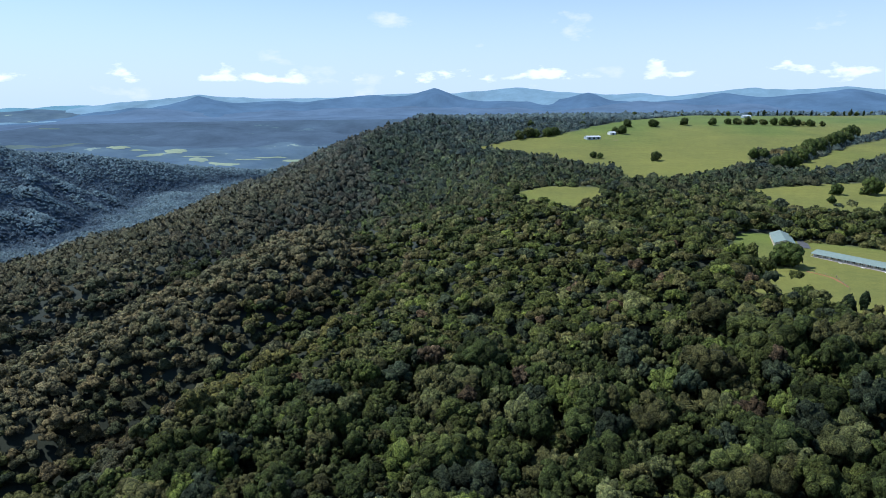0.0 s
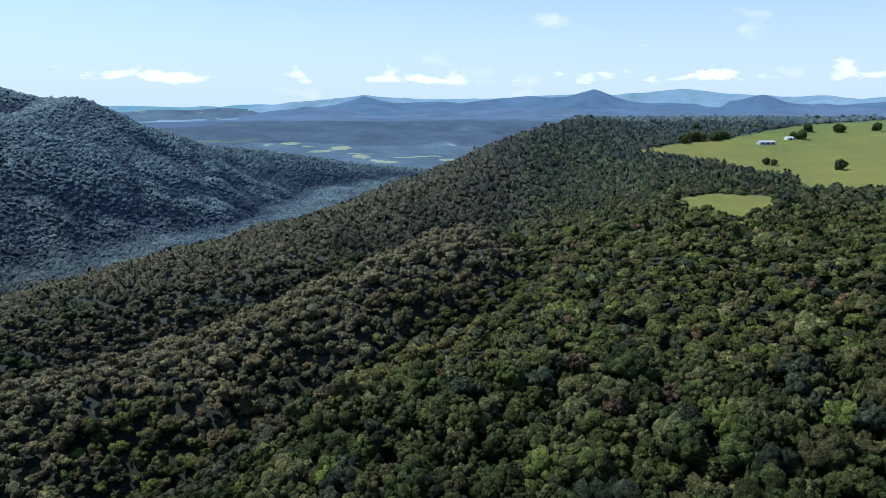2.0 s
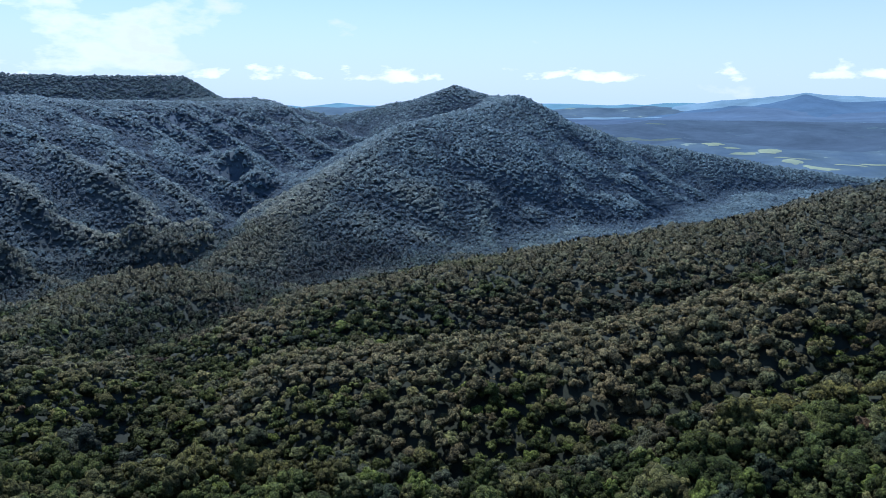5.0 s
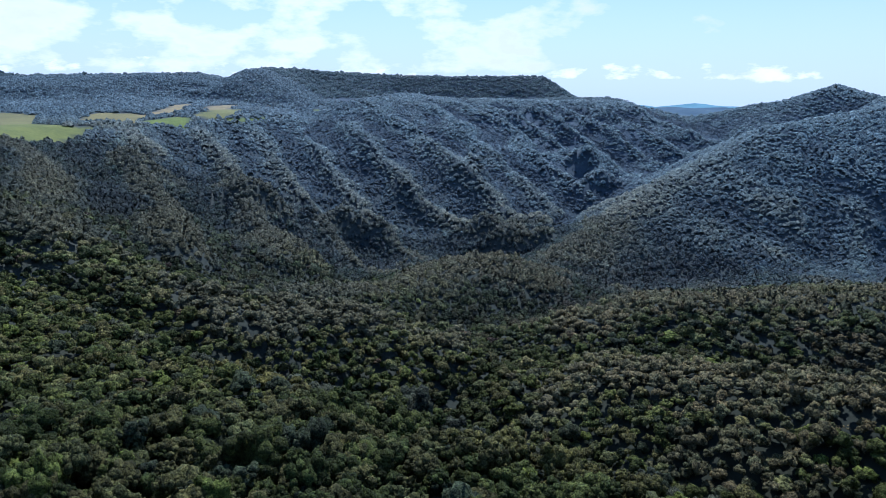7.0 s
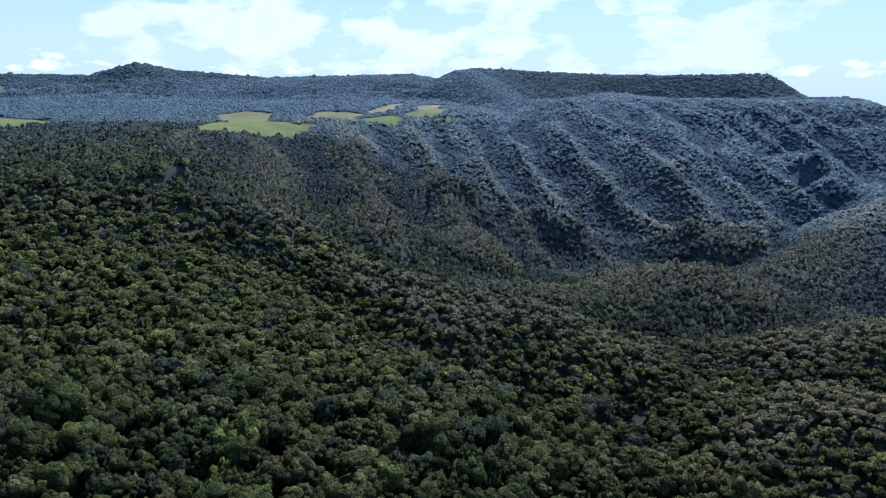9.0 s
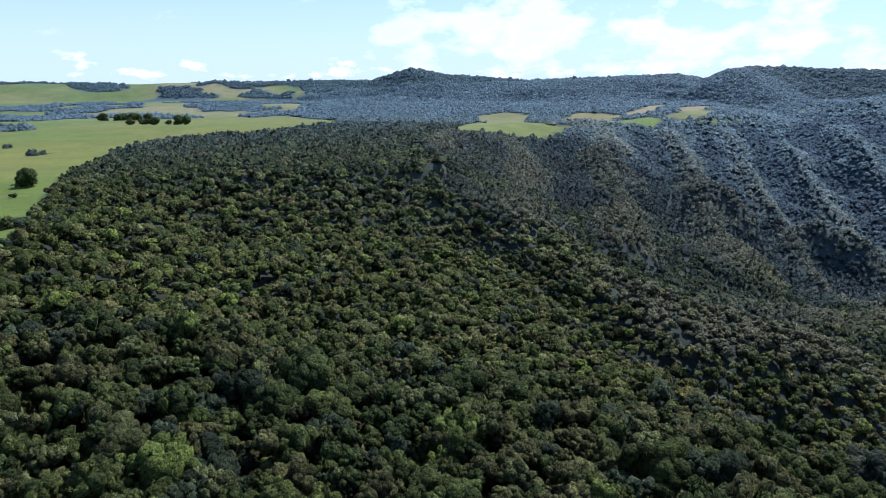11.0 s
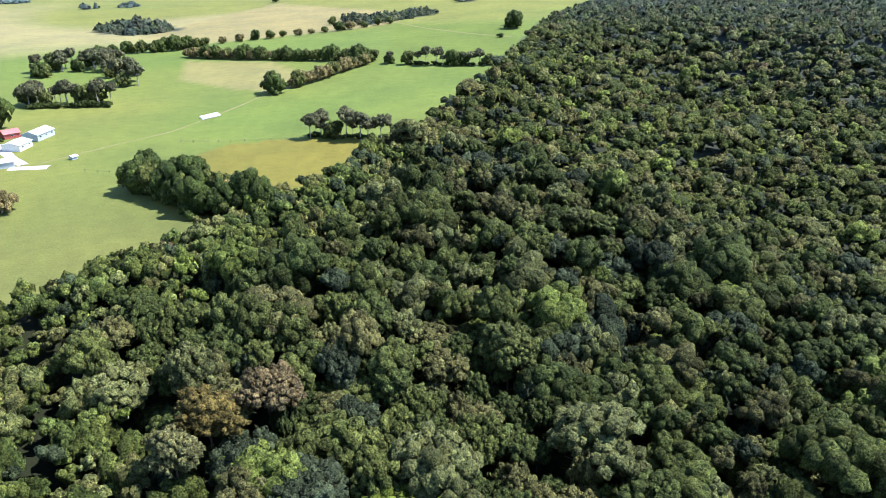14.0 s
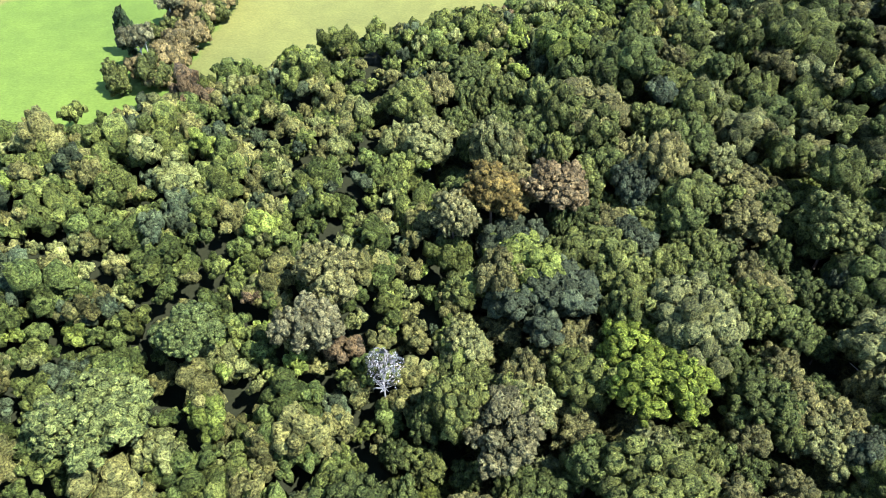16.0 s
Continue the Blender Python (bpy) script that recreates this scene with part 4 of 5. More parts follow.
def gable_walls(length, width, eave, ridge):
    a, b = length / 2, width / 2
    p = [(s * a, t, z) for s in (-1, 1) for t, z in ((-b, -0.6), (b, -0.6), (b, eave), (0, ridge), (-b, eave))]
    return solid(p, [(0, 1, 2, 3, 4), (5, 6, 7, 8, 9), (0, 4, 9, 5), (1, 6, 7, 2), (0, 5, 6, 1)])


def gable_shed(name, label, length, width, eave, ridge, roof_mat, wall_mat, x, y, turn, doors=1, windows=2):
    """A farm shed: walls with gables, two roof slopes with overhang, ridge cap, sliding doors and windows."""
    root = new(name)
    part("wall", gable_walls(length, width, eave, ridge), wall_mat, root)
    a, b, o = length / 2 + 0.35, width / 2, 0.4
    fall = (ridge - eave) / b
    for s in (-1, 1):
        p = [(-a, 0, ridge + 0.06), (a, 0, ridge + 0.06), (a, s * (b + o), eave - fall * o + 0.06), (-a, s * (b + o), eave - fall * o + 0.06)]
        part("roof", solid(p, [(0, 1, 2, 3)], 0.08), roof_mat, root)
    part("ridge_cap", box((2 * a, 0.4, 0.08), (0, 0, ridge + 0.1), bevel=0.03), roof_mat, root)
    for k in range(doors):
        at = (k + 0.5) / doors * length - length / 2
        part("door", box((min(3.4, length / doors * 0.6), 0.08, eave * 0.82), (at, -b - 0.05, eave * 0.41), bevel=0.02), DARK_OPENING, root)
    for k in range(windows):
        at = (k + 0.5) / windows * length - length / 2
        w = part("window", box((1.4, 0.07, 0.9), (at, b + 0.04, eave * 0.6), bevel=0.02), WHITE_PAINT, root)
        part("pane", box((1.2, 0.03, 0.7), (at, b + 0.085, eave * 0.6)), GLASS, w)
    for s in (-1, 1):
        part("gutter", box((2 * a, 0.12, 0.12), (0, s * (b + o + 0.05), eave - fall * o), bevel=0.03), roof_mat, root)
    tagged(root, label, "shed")
    return rest(root, x, y, turn)


def farmhouse(x, y, turn):
    """A wide old farmhouse: hip roof, verandah all round on posts, chimney, doors and windows."""
    root = new("farmhouse")
    L, W, H = 15.0, 10.0, 3.3
    part("wall", box((L, W, H + 0.6), (0, 0, H / 2 - 0.3)), BLUE_PAINT, root)
    part("verandah_floor", box((L + 4.4, W + 4.4, 0.5), (0, 0, 0.05), bevel=0.04), TIMBER, root)
    a, b = L / 2 + 0.4, W / 2 + 0.4
    p = [(-a, -b, H), (a, -b, H), (a, b, H), (-a, b, H), (-a + 4.2, 0, H + 2.9), (a - 4.2, 0, H + 2.9)]
    roof = part("roof", solid(p, [(0, 1, 5, 4), (1, 2, 5), (2, 3, 4, 5), (3, 0, 4)], 0.1), RED_ROOF, root)
    part("chimney", box((0.8, 0.8, 1.6), (2.0, 1.2, H + 2.6), bevel=0.04), BRICK_WALL, roof)
    c, d = L / 2 + 2.3, W / 2 + 2.3
    q = [(-a, -b, H - 0.1), (a, -b, H - 0.1), (a, b, H - 0.1), (-a, b, H - 0.1), (-c, -d, H - 0.8), (c, -d, H - 0.8), (c, d, H - 0.8), (-c, d, H - 0.8)]
    part("verandah_roof", solid(q, [(0, 1, 5, 4), (1, 2, 6, 5), (2, 3, 7, 6), (3, 0, 4, 7)], 0.06), RED_ROOF, root)
    for s in (-1, 1):
        for k in range(7):
            part("post", box((0.12, 0.12, H - 1.0), (-c + 0.15 + k * (2 * c - 0.3) / 6, s * (d - 0.15), (H - 1.0) / 2 + 0.28)), WHITE_PAINT, root)
        part("railing", box((2 * c - 0.3, 0.06, 0.9), (0, s * (d - 0.1), 0.75)), WHITE_PAINT, root)
        for k in range(4):
            at = -L / 2 + (k + 0.5) * L / 4
            w = part("window", box((1.2, 0.08, 1.6), (at, s * (W / 2 + 0.04), 1.75), bevel=0.02), WHITE_PAINT, root)
            part("pane", box((1.0, 0.03, 1.4), (at, s * (W / 2 + 0.09), 1.75)), GLASS, w)
    part("door", box((1.0, 0.08, 2.1), (0, -W / 2 - 0.05, 1.35), bevel=0.02), TIMBER, root)
    tagged(root, "old blue-white weatherboard farmhouse with a faded red hip roof and verandah", "house")
    return rest(root, x, y, turn, 0.0)


def motel(x, y, turn, length=96.0):
    """A long single-storey row of units under one pale green roof, with a verandah, doors, windows and steps."""
    root = new("motel_building")
    W, H, bays = 8.0, 2.7, 20
    part("wall", gable_walls(length, W, H, H + 1.5), BRICK_WALL, root)
    for s, reach in ((-1, 2.6), (1, 0.6)):
        a = length / 2 + 0.6
        fall = 1.5 / (W / 2)
        p = [(-a, 0, H + 1.62), (a, 0, H + 1.62), (a, s * (W / 2 + reach), H + 0.12 - fall * reach * 0.5), (-a, s * (W / 2 + reach), H + 0.12 - fall * reach * 0.5)]
        part("roof", solid(p, [(0, 1, 2, 3)], 0.09), GREEN_ROOF, root)
    part("ridge_cap", box((length + 1.2, 0.5, 0.1), (0, 0, H + 1.7), bevel=0.03), GREEN_ROOF, root)
    part("verandah_floor", box((length, 2.6, 0.5), (0, -W / 2 - 1.3, 0.0), bevel=0.04), CONCRETE, root)
    step = length / bays
    for k in range(bays + 1):
        part("post", box((0.14, 0.14, H - 0.3), (-length / 2 + k * step * 0.998, -W / 2 - 2.4, H / 2 + 0.05)), WHITE_PAINT, root)
    for k in range(bays):
        at = -length / 2 + (k + 0.3) * step
        part("door", box((0.95, 0.08, 2.05), (at, -W / 2 - 0.05, 1.28), bevel=0.02), WHITE_PAINT, root)
        w = part("window", box((2.0, 0.08, 1.5), (at + step * 0.42, -W / 2 - 0.05, 1.5), bevel=0.02), WHITE_PAINT, root)
        part("pane", box((1.8, 0.03, 1.3), (at + step * 0.42, -W / 2 - 0.1, 1.5)), GLASS, w)
        if k % 3 == 1:
            part("step", box((2.2, 1.2, 0.3), (at, -W / 2 - 3.2, -0.05), bevel=0.03), WHITE_PAINT, root)
    tagged(root, "long low lodge with a pale green roof and white verandah posts", "building")
    return rest(root, x, y, turn, 0.0)


def ribbon(name, points, width, mat, label, category, lift=0.3, wobble=0.5):
    """A track or road laid over the ground."""
    pts = [np.array(points[0], float)]
    for a, b in zip(points[:-1], points[1:]):
        n = max(2, int(math.dist(a, b) / 4))
        pts += [np.array(a) + (np.array(b) - np.array(a)) * k / n for k in range(1, n + 1)]
    pts = np.array(pts)
    pts[1:-1] = 0.25 * pts[:-2] + 0.5 * pts[1:-1] + 0.25 * pts[2:]
    way = np.gradient(pts, axis=0)
    side = np.column_stack([-way[:, 1], way[:, 0]]) / (np.linalg.norm(way, axis=1, keepdims=True) + 1e-9)
    half = width / 2 + wobble * value_noise(pts[:, 0], pts[:, 1], 7, 91)[:, None]
    v = []
    for s in (-1, -0.3, 0.3, 1):
        q = pts + side * half * s
        v.append(np.column_stack([q, ground(q[:, 0], q[:, 1]) + (lift if abs(s) < 1 else -0.15)]))
    n = len(pts)
    i, j = np.meshgrid(np.arange(3), np.arange(n - 1), indexing="ij")
    f = np.stack([i * n + j, (i + 1) * n + j, (i + 1) * n + j + 1, i * n + j + 1], -1).reshape(-1, 4)
    return tagged(new(name, mesh_of(name, np.concatenate(v), f[:, ::-1], [mat])), label, category, kind="structure")


def fence(points, label, step=6.0):
    """Split posts with two wires."""
    root = new("fence")
    post = box((0.22, 0.22, 1.7), (0, 0, 0.6), bevel=0.03)
    first, last = None, None
    for a, b in zip(points[:-1], points[1:]):
        n = max(1, int(math.dist(a, b) / step))
        for k in range(n + 1):
            px, py = a[0] + (b[0] - a[0]) * k / n, a[1] + (b[1] - a[1]) * k / n
            pz = level(px, py)
            if first is None:
                first = part("post", post, TIMBER, root)
                p = first
            else:
                p = new("post", first.data)
                p.parent = root
            p.location = (px, py, pz)
            if last is not None:
                for up in (0.6, 1.15):
                    d = Vector((px, py, pz + up)) - Vector((last[0], last[1], last[2] + up))
                    if d.length > 0.5:
                        w = part("wire", box((d.length, 0.04, 0.04), (d.length / 2, 0, 0)), TIMBER, root)
                        w.matrix_basis = Matrix.Translation((last[0], last[1], last[2] + up)) @ d.to_track_quat("X", "Z").to_matrix().to_4x4()
            last = (px, py, pz)
    return tagged(root, label, "fence")


# ---- trees of the fields and gardens ----
def planted_tree(model, x, y, size, tall, label, category="tree", group=""):
    m = Matrix.Translation((x, y, level(x, y) - 0.1)) @ Matrix.Rotation(x * 1.7 + y, 4, "Z") @ Matrix.Diagonal((size, size, tall, 1))
    t = copy_thing(model, m)
    t.matrix_basis = m
    return tagged(t, label, category, group)


ROUND = tree_model("field_tree", 301, (0.038, 0.053, 0.014), 4.4, 6.6, 0.6, BARK, 7, 7, 420, 0.09, below=-0.8)
ROUND_B = tree_model("field_tree", 302, (0.060, 0.070, 0.021), 4.2, 6.4, 0.6, BARK, 7, 7, 420, 0.09, below=-0.8)
TAN = tree_model("wattle_tree", 303, (0.128, 0.106, 0.047), 4.3, 5.6, 0.4, PALE_BARK, 7, 7, 420, 0.09, below=-0.8)
THIN = tree_model("tall_tree", 304, (0.072, 0.074, 0.040), 3.4, 4.4, 5.6, PALE_BARK, 6, 6, 380, 0.10, limbs=9, below=-0.3)
LOW = tree_model("shrub", 305, (0.038, 0.051, 0.014), 2.2, 2.4, 0.1, BARK, 4, 5, 200, 0.13, limbs=3, below=-0.6)
PINE = tree_model("pine_tree", 306, (0.019, 0.031, 0.014), 2.4, 9.5, 0.6, BARK, 6, 6, 360, 0.11, limbs=3, below=-0.8)
tree_rng = random.Random(7)


def row_of_trees(a, b, gap, picks, label, group, spread=2.0, size=(0.8, 1.2)):
    n = max(1, int(math.dist(a, b) / gap))
    for k in range(n + 1):
        px = a[0] + (b[0] - a[0]) * k / n + tree_rng.uniform(-spread, spread)
        py = a[1] + (b[1] - a[1]) * k / n + tree_rng.uniform(-spread, spread)
        model, s = tree_rng.choice(picks), tree_rng.uniform(*size)
        planted_tree(model, px, py, s, s * tree_rng.uniform(0.85, 1.15), label, "tree", group)


HEDGE = "dark green hedgerow tree along a paddock boundary"
row_of_trees((-153, -640), (-217, -572), 4.2, [ROUND, ROUND_B, TAN], HEDGE, "long hedgerow")
row_of_trees((-217, -572), (-273, -509), 4.2, [ROUND, ROUND_B], HEDGE, "long hedgerow")
row_of_trees((-188, -455), (-268, -503), 4.6, [TAN, TAN, ROUND_B], "tan-leaved wattle in a hedgerow between paddocks", "short hedgerow", 1.5)
planted_tree(ROUND, -173, -448, 1.5, 1.35, "large round dark green tree at a hedgerow's end")
row_of_trees((-200, -703), (-390, -712), 15.0, [ROUND_B, TAN, ROUND], "round paddock tree in a roadside row", "roadside trees", 2.0, (0.7, 1.1))
row_of_trees((-289, -473), (-338, -424), 5.0, [LOW, ROUND, LOW], "dark green windbreak shrub below tall trees", "windbreak", 1.5, (0.8, 1.2))
row_of_trees((-291, -474), (-336, -428), 7.0, [THIN, ROUND_B], "tall thin-crowned tree in a windbreak", "windbreak", 1.5)
planted_tree(THIN, -281, -489, 0.9, 0.85, "lone slender tree over a shrub in the pasture")
planted_tree(ROUND, -281, -490, 0.8, 0.6, "dense dark shrub below a slender tree", "shrub")
row_of_trees((-154, -328), (-184, -304), 4.4, [THIN, THIN, ROUND_B], "tall grey-stemmed tree in a small grove", "grove", 3.0, (0.75, 1.35))
row_of_trees((-154, -327), (-186, -302), 3.2, [LOW], "dark shrub under the trees of a grove", "grove", 1.5, (0.6, 1.0))
row_of_trees((-60, -286), (-88, -234), 4.0, [ROUND_B, ROUND], "dark olive tree in a dense clump at the forest edge", "field clump", 3.0, (1.2, 1.65))
row_of_trees((-66, -284), (-94, -230), 4.4, [ROUND_B, TAN, ROUND], "olive tree in a dense clump at the forest edge", "field clump", 3.5, (1.15, 1.6))
row_of_trees((16, -332), (-13, -278), 3.8, [TAN, TAN, ROUND_B], "tan-leaved wattle in the farm's shelter belt", "shelter belt", 3.0, (0.85, 1.2))
row_of_trees((8, -424), (-6, -428), 4.5, [ROUND], "tall dark green tree behind the farm", "farm trees", 3.0, (1.7, 2.1))
row_of_trees((6, -410), (-2, -408), 5.0, [TAN, ROUND], "broad tan and green tree in the farmyard", "farm trees", 1.5, (1.2, 1.5))
for px, py, s in ((48, -372, 1.3), (42, -377, 0.9), (45, -403, 1.0), (41, -404, 0.9), (32, -404, 1.1), (1, -380, 1.4), (11, -373, 1.2), (7, -377, 1.0), (-9, -394, 1.1), (26, -368, 0.6), (33, -366, 0.55), (40, -365, 0.6), (20, -371, 0.6)):
    planted_tree(LOW, px, py, s, s, "rounded garden shrub beside the farmhouse", "shrub", "garden shrubs")
for px, py, s in ((44, -458, 1.1), (68, -408, 1.0), (-24, -490, 1.2), (-60, -478, 1.3)):
    planted_tree(ROUND_B, px, py, s, s, "round olive tree on the pasture", "tree", "pasture trees")
row_of_trees((42, -157), (36, -232), 4.2, [TAN, ROUND_B, TAN], "tan and olive tree in a belt crossing the fields", "tree belt", 2.2, (0.75, 1.15))
row_of_trees((51, -155), (42, -236), 5.5, [ROUND_B, TAN, THIN], "olive and grey tree in a belt crossing the fields", "tree belt", 2.5, (0.7, 1.2))
planted_tree(PINE, 56, -180, 1.0, 0.9, "dark feathery tree beside the tree belt")
row_of_trees((-20, -490), (-72, -474), 3.4, [ROUND_B, THIN, THIN], "grey-green tree at a creek", "creek trees", 7.0, (0.9, 1.3))
row_of_trees((-24, -478), (-70, -462), 3.6, [LOW], "dark shrub on the creek bank", "creek shrubs", 2.5, (0.9, 1.4))
row_of_trees((-95, -533), (-80, -640), 3.6, [ROUND_B, THIN, THIN], "grey-green tree at a creek", "creek trees", 9.0, (0.9, 1.4))
row_of_trees((-35, -600), (-92, -650), 4.0, [ROUND_B, ROUND, THIN], "grey-green tree at a creek", "creek trees", 14.0, (0.9, 1.4))
row_of_trees((-180, -688), (-90, -690), 6.0, [ROUND, ROUND_B], HEDGE, "far hedgerow", 4.0)
# scattered trees on the further pastures
for px, py, kind, s in ((-462, -575, ROUND, 1.6), (-474, -592, ROUND, 1.3), (-420, -536, LOW, 1.2), (-688, -1014, THIN, 1.1), (-700, -1000, THIN, 1.0), (-736, -1023, THIN, 1.0), (-628, -1189, PINE, 1.3), (-650, -1119, ROUND, 1.2), (-447, -1102, TAN, 2.2),
                        (-476, -1063, PINE, 1.4), (-552, -838, LOW, 1.5), (-560, -845, LOW, 1.4), (-374, -1079, ROUND_B, 1.3), (-340, -760, ROUND_B, 1.0), (-540, -1035, ROUND, 1.1), (-500, -1045, LOW, 1.6)):
    planted_tree(kind, px, py, s, s, "single tree on an open green pasture", "tree", "pasture trees")
row_of_trees((-1182, -1283), (-1240, -1200), 11, [ROUND], "dark tree in a far paddock grove", "far grove", 14, (1.2, 1.8))
row_of_trees((-1000, -1010), (-1060, -930), 10, [ROUND, ROUND_B], "dark tree in a far paddock grove", "far grove", 9, (1.1, 1.6))
# northern pastures
planted_tree(ROUND, 215, 420, 1.7, 1.4, "large dense dark green tree before the lodge")
for px, py, s in ((202, 328, 1.1), (213, 333, 0.8), (176, 326, 1.2), (202, 440, 1.2), (184, 318, 1.2), (190, 312, 1.2), (196, 404, 1.16)):
    planted_tree(ROUND_B if s > 1.15 else PINE, px, py, s, s if s > 1.15 else 0.62, "tree on the lawn's edge near the lodge", "tree", "lodge trees")
for px, py, s in ((269, 870, 1.1), (196, 897, 0.8), (204, 893, 0.7), (316, 1188, 1.2), (358, 1186, 1.2), (364, 1192, 1.0), (418, 1206, 1.2), (465, 1201, 1.2), (362, 634, 0.7), (422, 672, 1.6), (388, 673, 1.0), (285, 1105, 1.3), (276, 1110, 1.0), (150, 1180, 1.2), (240, 1190, 0.9)):
    planted_tree(ROUND, px, py, s, s, "lone dark tree on a sunlit hill pasture", "tree", "hill pasture trees")
row_of_trees((398, 887), (440, 880), 8, [ROUND, TAN], "dark tree in a gully between pastures", "gully trees", 6, (1.0, 1.5))
row_of_trees((397, 812), (502, 934), 8, [ROUND, ROUND_B], "dark tree in a gully between pastures", "gully trees", 7, (1.2, 1.8))
row_of_trees((502, 934), (640, 1085), 9, [ROUND, ROUND_B], "dark tree in a gully between pastures", "gully trees", 8, (1.2, 1.8))
row_of_trees((500, 1216), (640, 1180), 9, [ROUND, ROUND_B], "dark hedgerow tree on the hill pasture", "hill hedgerow", 4, (0.9, 1.4))
row_of_trees((112, 1062), (180, 1100), 8, [ROUND, ROUND_B], "dark tree at the wood's edge on the hill", "hill wood", 6, (1.0, 1.5))
row_of_trees((240, 1330), (520, 1450), 15, [ROUND, LOW, ROUND_B], "tree on the skyline of the hill pasture", "skyline trees", 28, (0.45, 1.0))
row_of_trees((560, 1440), (900, 1450), 17, [ROUND, ROUND, ROUND_B, PINE], "tree on the skyline of the hill pasture", "skyline trees", 28, (0.45, 1.0))
for model in (ROUND, ROUND_B, TAN, THIN, LOW, PINE):
    for o in (*model.children, model):
        bpy.data.objects.remove(o)

# ---- the farm ----
farmhouse(30, -386, 15)
gable_shed("machinery_shed", "grey steel shed with a white gable roof beside the farmyard", 14.5, 9.0, 3.6, 5.2, WHITE_ROOF, GREY_WALL, -28, -398, 55, 3, 3)
gable_shed("hay_shed", "white steel shed with a low gable roof on the farmyard", 11.5, 9.0, 3.4, 4.7, WHITE_ROOF, WHITE_PAINT, -18, -379, 60, 2, 2)
gable_shed("red_barn", "small red barn with a faded red gable roof", 8.0, 6.0, 3.0, 4.6, RED_ROOF, RUST_PAINT, -15, -406, 20, 1, 1)
gable_shed("dairy", "long open-sided dairy with a white sheet roof", 16.0, 7.0, 3.0, 4.0, WHITE_ROOF, GREY_WALL, -8, -347, 8, 4, 1)
gable_shed("garage", "low garage with a flat white roof beside the house", 8.5, 5.0, 2.5, 2.9, WHITE_ROOF, GREY_WALL, 6, -407, 12, 2, 1)
gable_shed("pump_hut", "small grey tin hut on the pasture", 3.0, 2.4, 1.7, 2.2, WHITE_ROOF, GREY_WALL, -41, -346, 30, 1, 0)
gable_shed("milking_hut", "small shed with a white roof near the trees", 5.0, 3.6, 2.3, 2.9, WHITE_ROOF, BLUE_PAINT, 13, -384, 20, 1, 1)
ribbon("farmyard", [(-3, -399), (-9, -391), (-15, -362), (-20, -346)], 7.0, CONCRETE, "grey concrete yard and driveway between the sheds", "yard")
ribbon("concrete_apron", [(-14, -343), (-30, -337)], 8.0, CONCRETE, "pinkish concrete apron beside the dairy", "yard", wobble=0.2)
ribbon("farm_track", [(-26, -345), (-52, -359), (-91, -377), (-116, -399), (-163, -446), (-177, -457)], 2.0, GRAVEL, "faint gravel farm track over the pasture", "track", 0.16, 0.9)
ribbon("house_track", [(32, -322), (18, -346)], 2.4, GRAVEL, "pale gravel track to the farmhouse", "track", 0.16, 0.5)
ribbon("bare_soil", [(45, -302), (38, -311), (32, -319), (28, -311)], 3.4, RED_SOIL, "bare red soil round a gateway", "ground patch", 0.14, 1.2)
ribbon("bare_bank", [(-180, -456), (-205, -469), (-224, -482)], 2.6, RED_SOIL, "bare red bank below the hedgerow", "ground patch", 0.2, 1.2)
ribbon("country_road", [(-398, -712), (-404, -650), (-414, -580), (-430, -530)], 5.0, GRAVEL, "pale country road between the pastures", "road", 0.3, 0.2)
fence([(-44, -321), (-68, -303)], "timber post and wire fence on the pasture")
fence([(-92, -352), (-115, -340), (-148, -329)], "timber post and wire fence on the pasture")
fence([(30, -306), (34, -250)], "timber post and wire fence on the pasture")


def bale_row(x, y, turn, length):
    """Silage bales wrapped end to end in white plastic."""
    root = new("silage_bales")
    n = int(length / 1.3)
    for k in range(n):
        bm = bmesh.new()
        bmesh.ops.create_cone(bm, cap_ends=True, segments=14, radius1=0.75, radius2=0.75, depth=1.24, matrix=Matrix.Translation((k * 1.3 - length / 2, 0, 0.72)) @ Matrix.Rotation(radians(90), 4, "Y"))
        bmesh.ops.bevel(bm, geom=[e for e in bm.edges if e.calc_face_angle(0) > 1.0], offset=0.12, segments=2, affect="EDGES")
        part("bale", bm, WRAP, root)
    tagged(root, "row of white plastic-wrapped silage bales on the grass", "bales", "silage rows")
    return rest(root, x, y, turn, 0.05)


bale_row(-119, -405, 205, 13.0)
bale_row(-119, -400, 205, 13.0)


def power_pole(x, y):
    root = new("power_pole")
    bm = bmesh.new()
    bmesh.ops.create_cone(bm, cap_ends=True, segments=10, radius1=0.18, radius2=0.12, depth=10.0, matrix=Matrix.Translation((0, 0, 4.6)))
    pole = part("pole", bm, TIMBER, root)
    part("crossarm", box((2.2, 0.14, 0.14), (0, 0.16, 9.0), bevel=0.02), TIMBER, root)
    for k in (-0.9, 0.0, 0.9):
        b2 = bmesh.new()
        bmesh.ops.create_cone(b2, cap_ends=True, segments=8, radius1=0.06, radius2=0.04, depth=0.22, matrix=Matrix.Translation((k, 0.16, 9.18)))
        part("insulator", b2, WHITE_PAINT, root)
    tagged(root, "grey timber power pole with a crossarm on the pasture", "pole", "power poles")
    return rest(root, x, y, 40)


for px, py in ((54, -382), (56, -351), (4, -404)):
    power_pole(px, py)

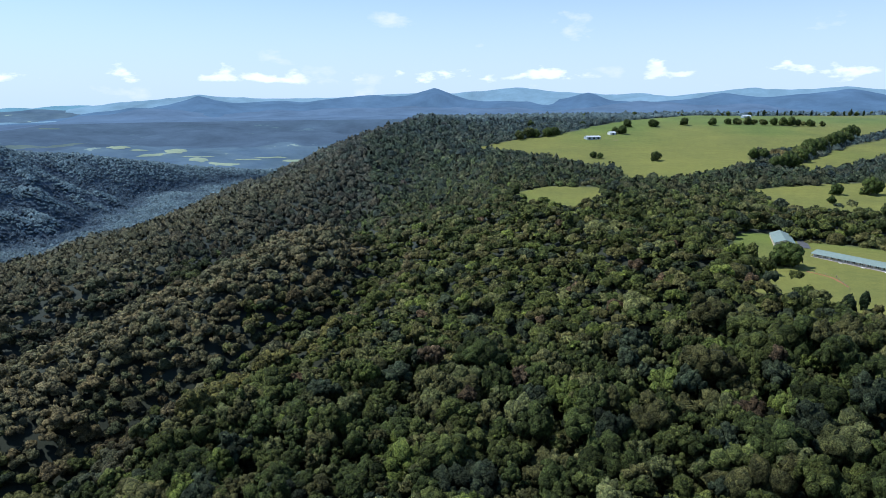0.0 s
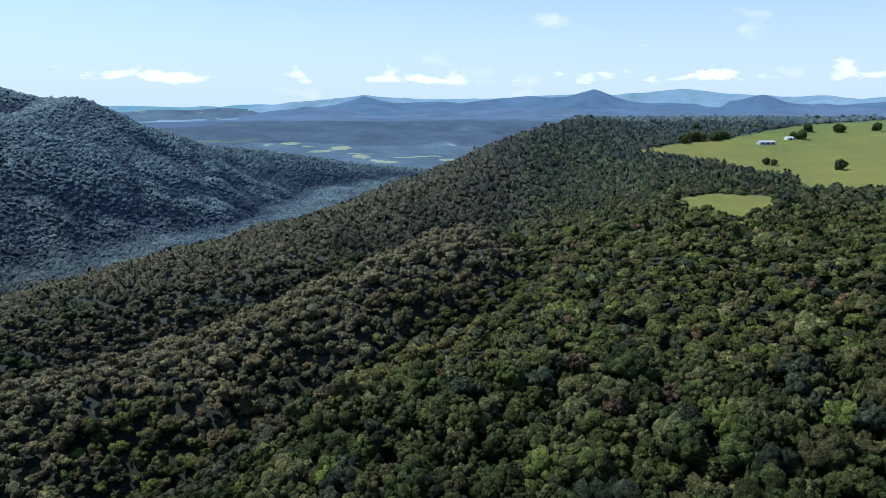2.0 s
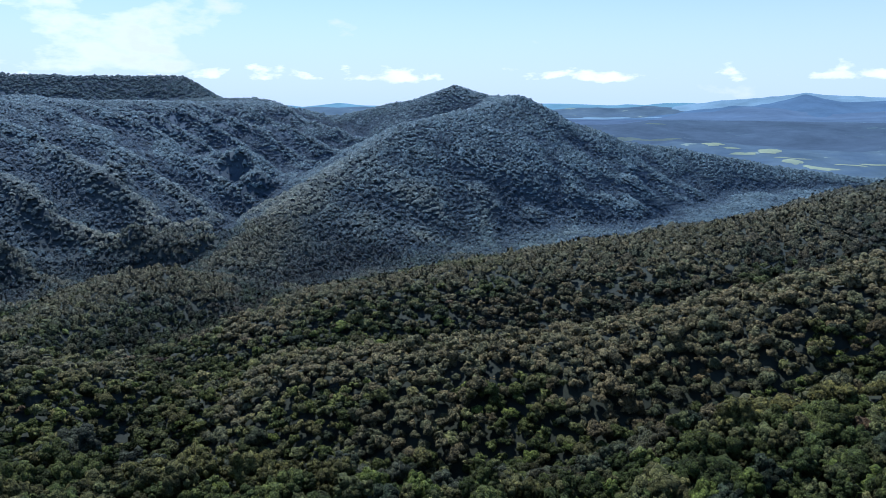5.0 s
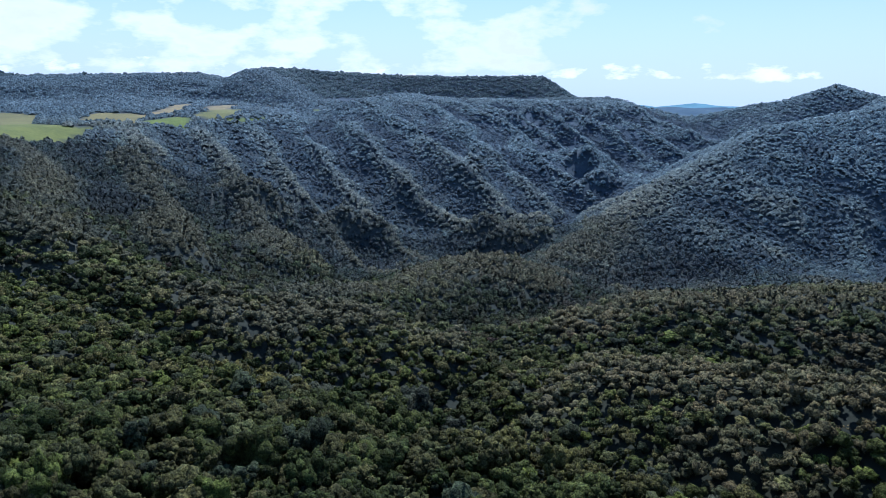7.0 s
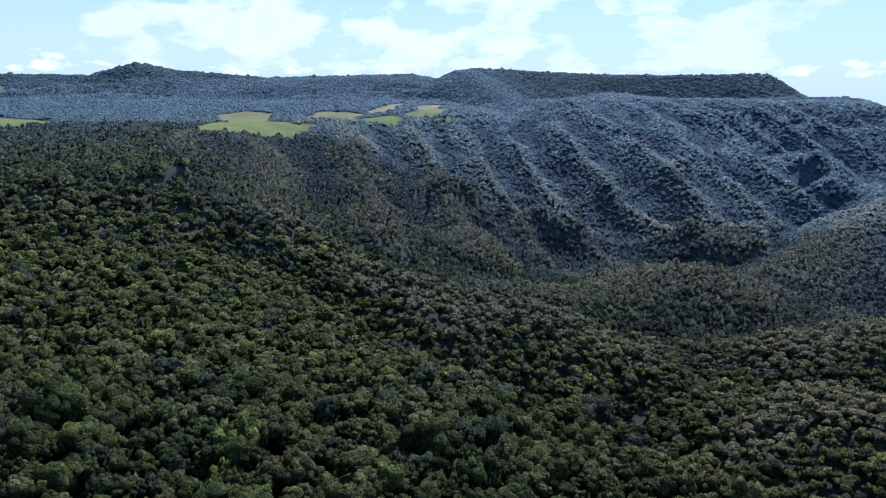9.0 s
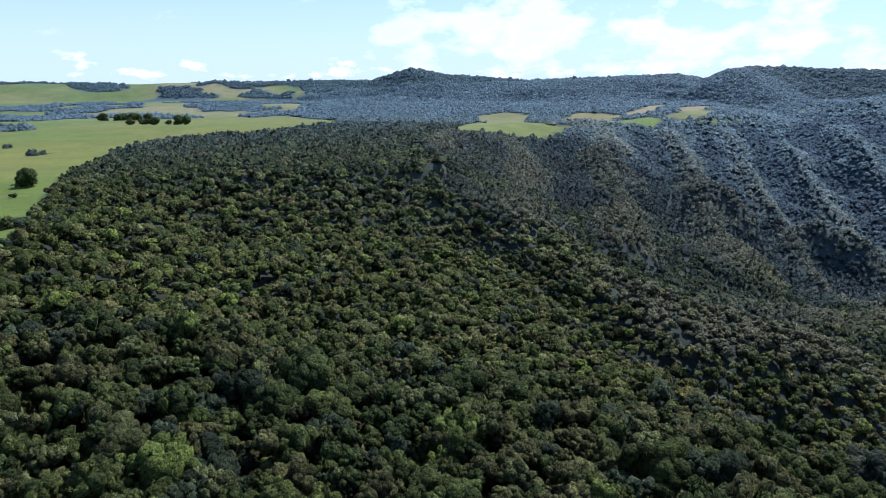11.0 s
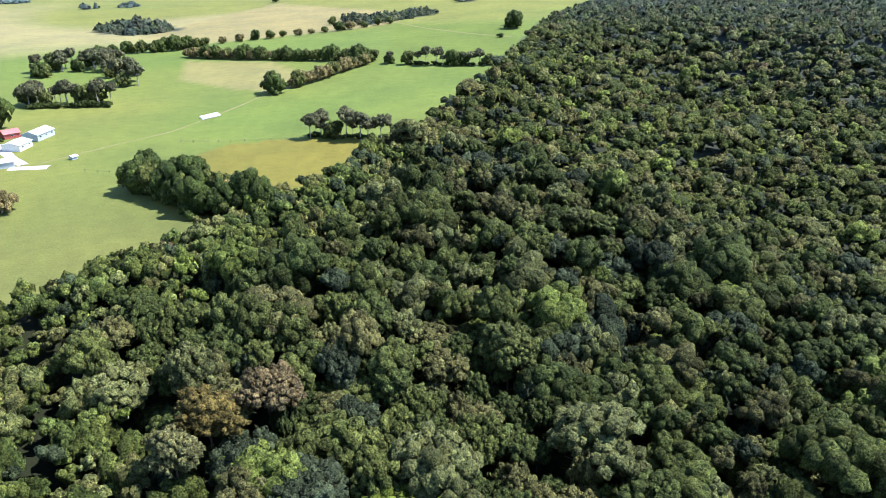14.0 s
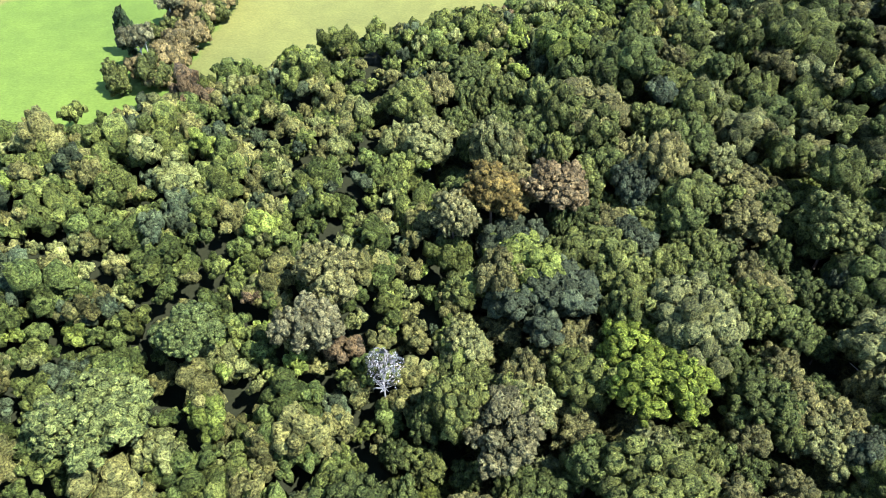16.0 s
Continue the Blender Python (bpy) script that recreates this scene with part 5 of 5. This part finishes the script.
# ---- further farms and the lodge ----
motel(272, 404, -62)
gable_shed("lodge_hall", "pale green roofed hall beside the lodge lawn", 38.0, 13.0, 3.2, 5.6, GREEN_ROOF, BRICK_WALL, 245, 486, 70, 3, 8)
ribbon("car_park", [(262, 492), (252, 466)], 9.0, ASPHALT, "dark asphalt car park beside the hall", "car park", 0.25, 0.1)
ribbon("forest_road", [(160, 372), (168, 345), (172, 327), (176, 300)], 6.0, ASPHALT, "asphalt road glimpsed between the trees", "road", 0.4, 0.1)
fence([(222, 410), (232, 392), (226, 368)], "timber fence across the lodge lawn")
ribbon("lawn_scar", [(222, 408), (230, 392), (228, 372)], 1.6, RED_SOIL, "bare strip of red soil along the lawn fence", "ground patch", 0.15, 0.5)
gable_shed("hill_dairy", "white-roofed dairy on the hill pasture", 22.0, 12.0, 3.4, 5.0, WHITE_ROOF, GREY_WALL, 228, 1056, 15, 3, 3)
gable_shed("hill_cottage", "small white cottage beside a clump of trees", 11.0, 8.0, 3.0, 5.0, WHITE_ROOF, WHITE_PAINT, 268, 1100, 25, 1, 2)
gable_shed("skyline_house", "grey-roofed house on the hill's skyline", 16.0, 10.0, 3.2, 5.4, WHITE_ROOF, GREY_WALL, 585, 1345, 10, 1, 4)
ribbon("dairy_track", [(240, 1052), (262, 1058), (266, 1044), (250, 1034)], 4.0, GRAVEL, "sandy loop of track beside the hill dairy", "track", 0.25, 0.8)
gable_shed("valley_farmhouse", "white farmhouse among trees on the far pasture", 18.0, 10.0, 3.4, 5.8, WHITE_ROOF, WHITE_PAINT, -545, -1052, -30, 1, 4)
gable_shed("valley_shed", "white shed beside the far farmhouse", 16.0, 9.0, 3.4, 5.0, WHITE_ROOF, GREY_WALL, -560, -1040, -30, 2, 2)
gable_shed("creek_shed", "long white shed among creek trees", 24.0, 10.0, 3.4, 5.0, WHITE_ROOF, GREY_WALL, -315, -1365, -20, 2, 2)


def dam(x, y, a, b, turn):
    t = np.linspace(0, 2 * math.pi, 28, endpoint=False)
    r = 1 + 0.18 * np.sin(2 * t + 1) + 0.1 * np.sin(3 * t)
    px, py = a * r * np.cos(t), b * r * np.sin(t)
    c, s = math.cos(radians(turn)), math.sin(radians(turn))
    wx, wy = x + px * c - py * s, y + px * s + py * c
    top = float(ground(wx, wy).max()) + 0.25
    bm = bmesh.new()
    ring = [bm.verts.new((u, v, top)) for u, v in zip(wx, wy)]
    low = [bm.verts.new((u, v, top - 3.0)) for u, v in zip(wx, wy)]
    bm.faces.new(ring)
    for k in range(len(ring)):
        bm.faces.new((ring[k], low[k], low[(k + 1) % 28], ring[(k + 1) % 28]))
    bmesh.ops.recalc_face_normals(bm, faces=bm.faces)
    me = bpy.data.meshes.new("farm_dam")
    bm.to_mesh(me)
    bm.free()
    me.materials.append(WATER)
    tagged(new("farm_dam", me), "small pale farm dam reflecting the sky", "water", kind="structure")


dam(-444, -765, 15, 5, 25)
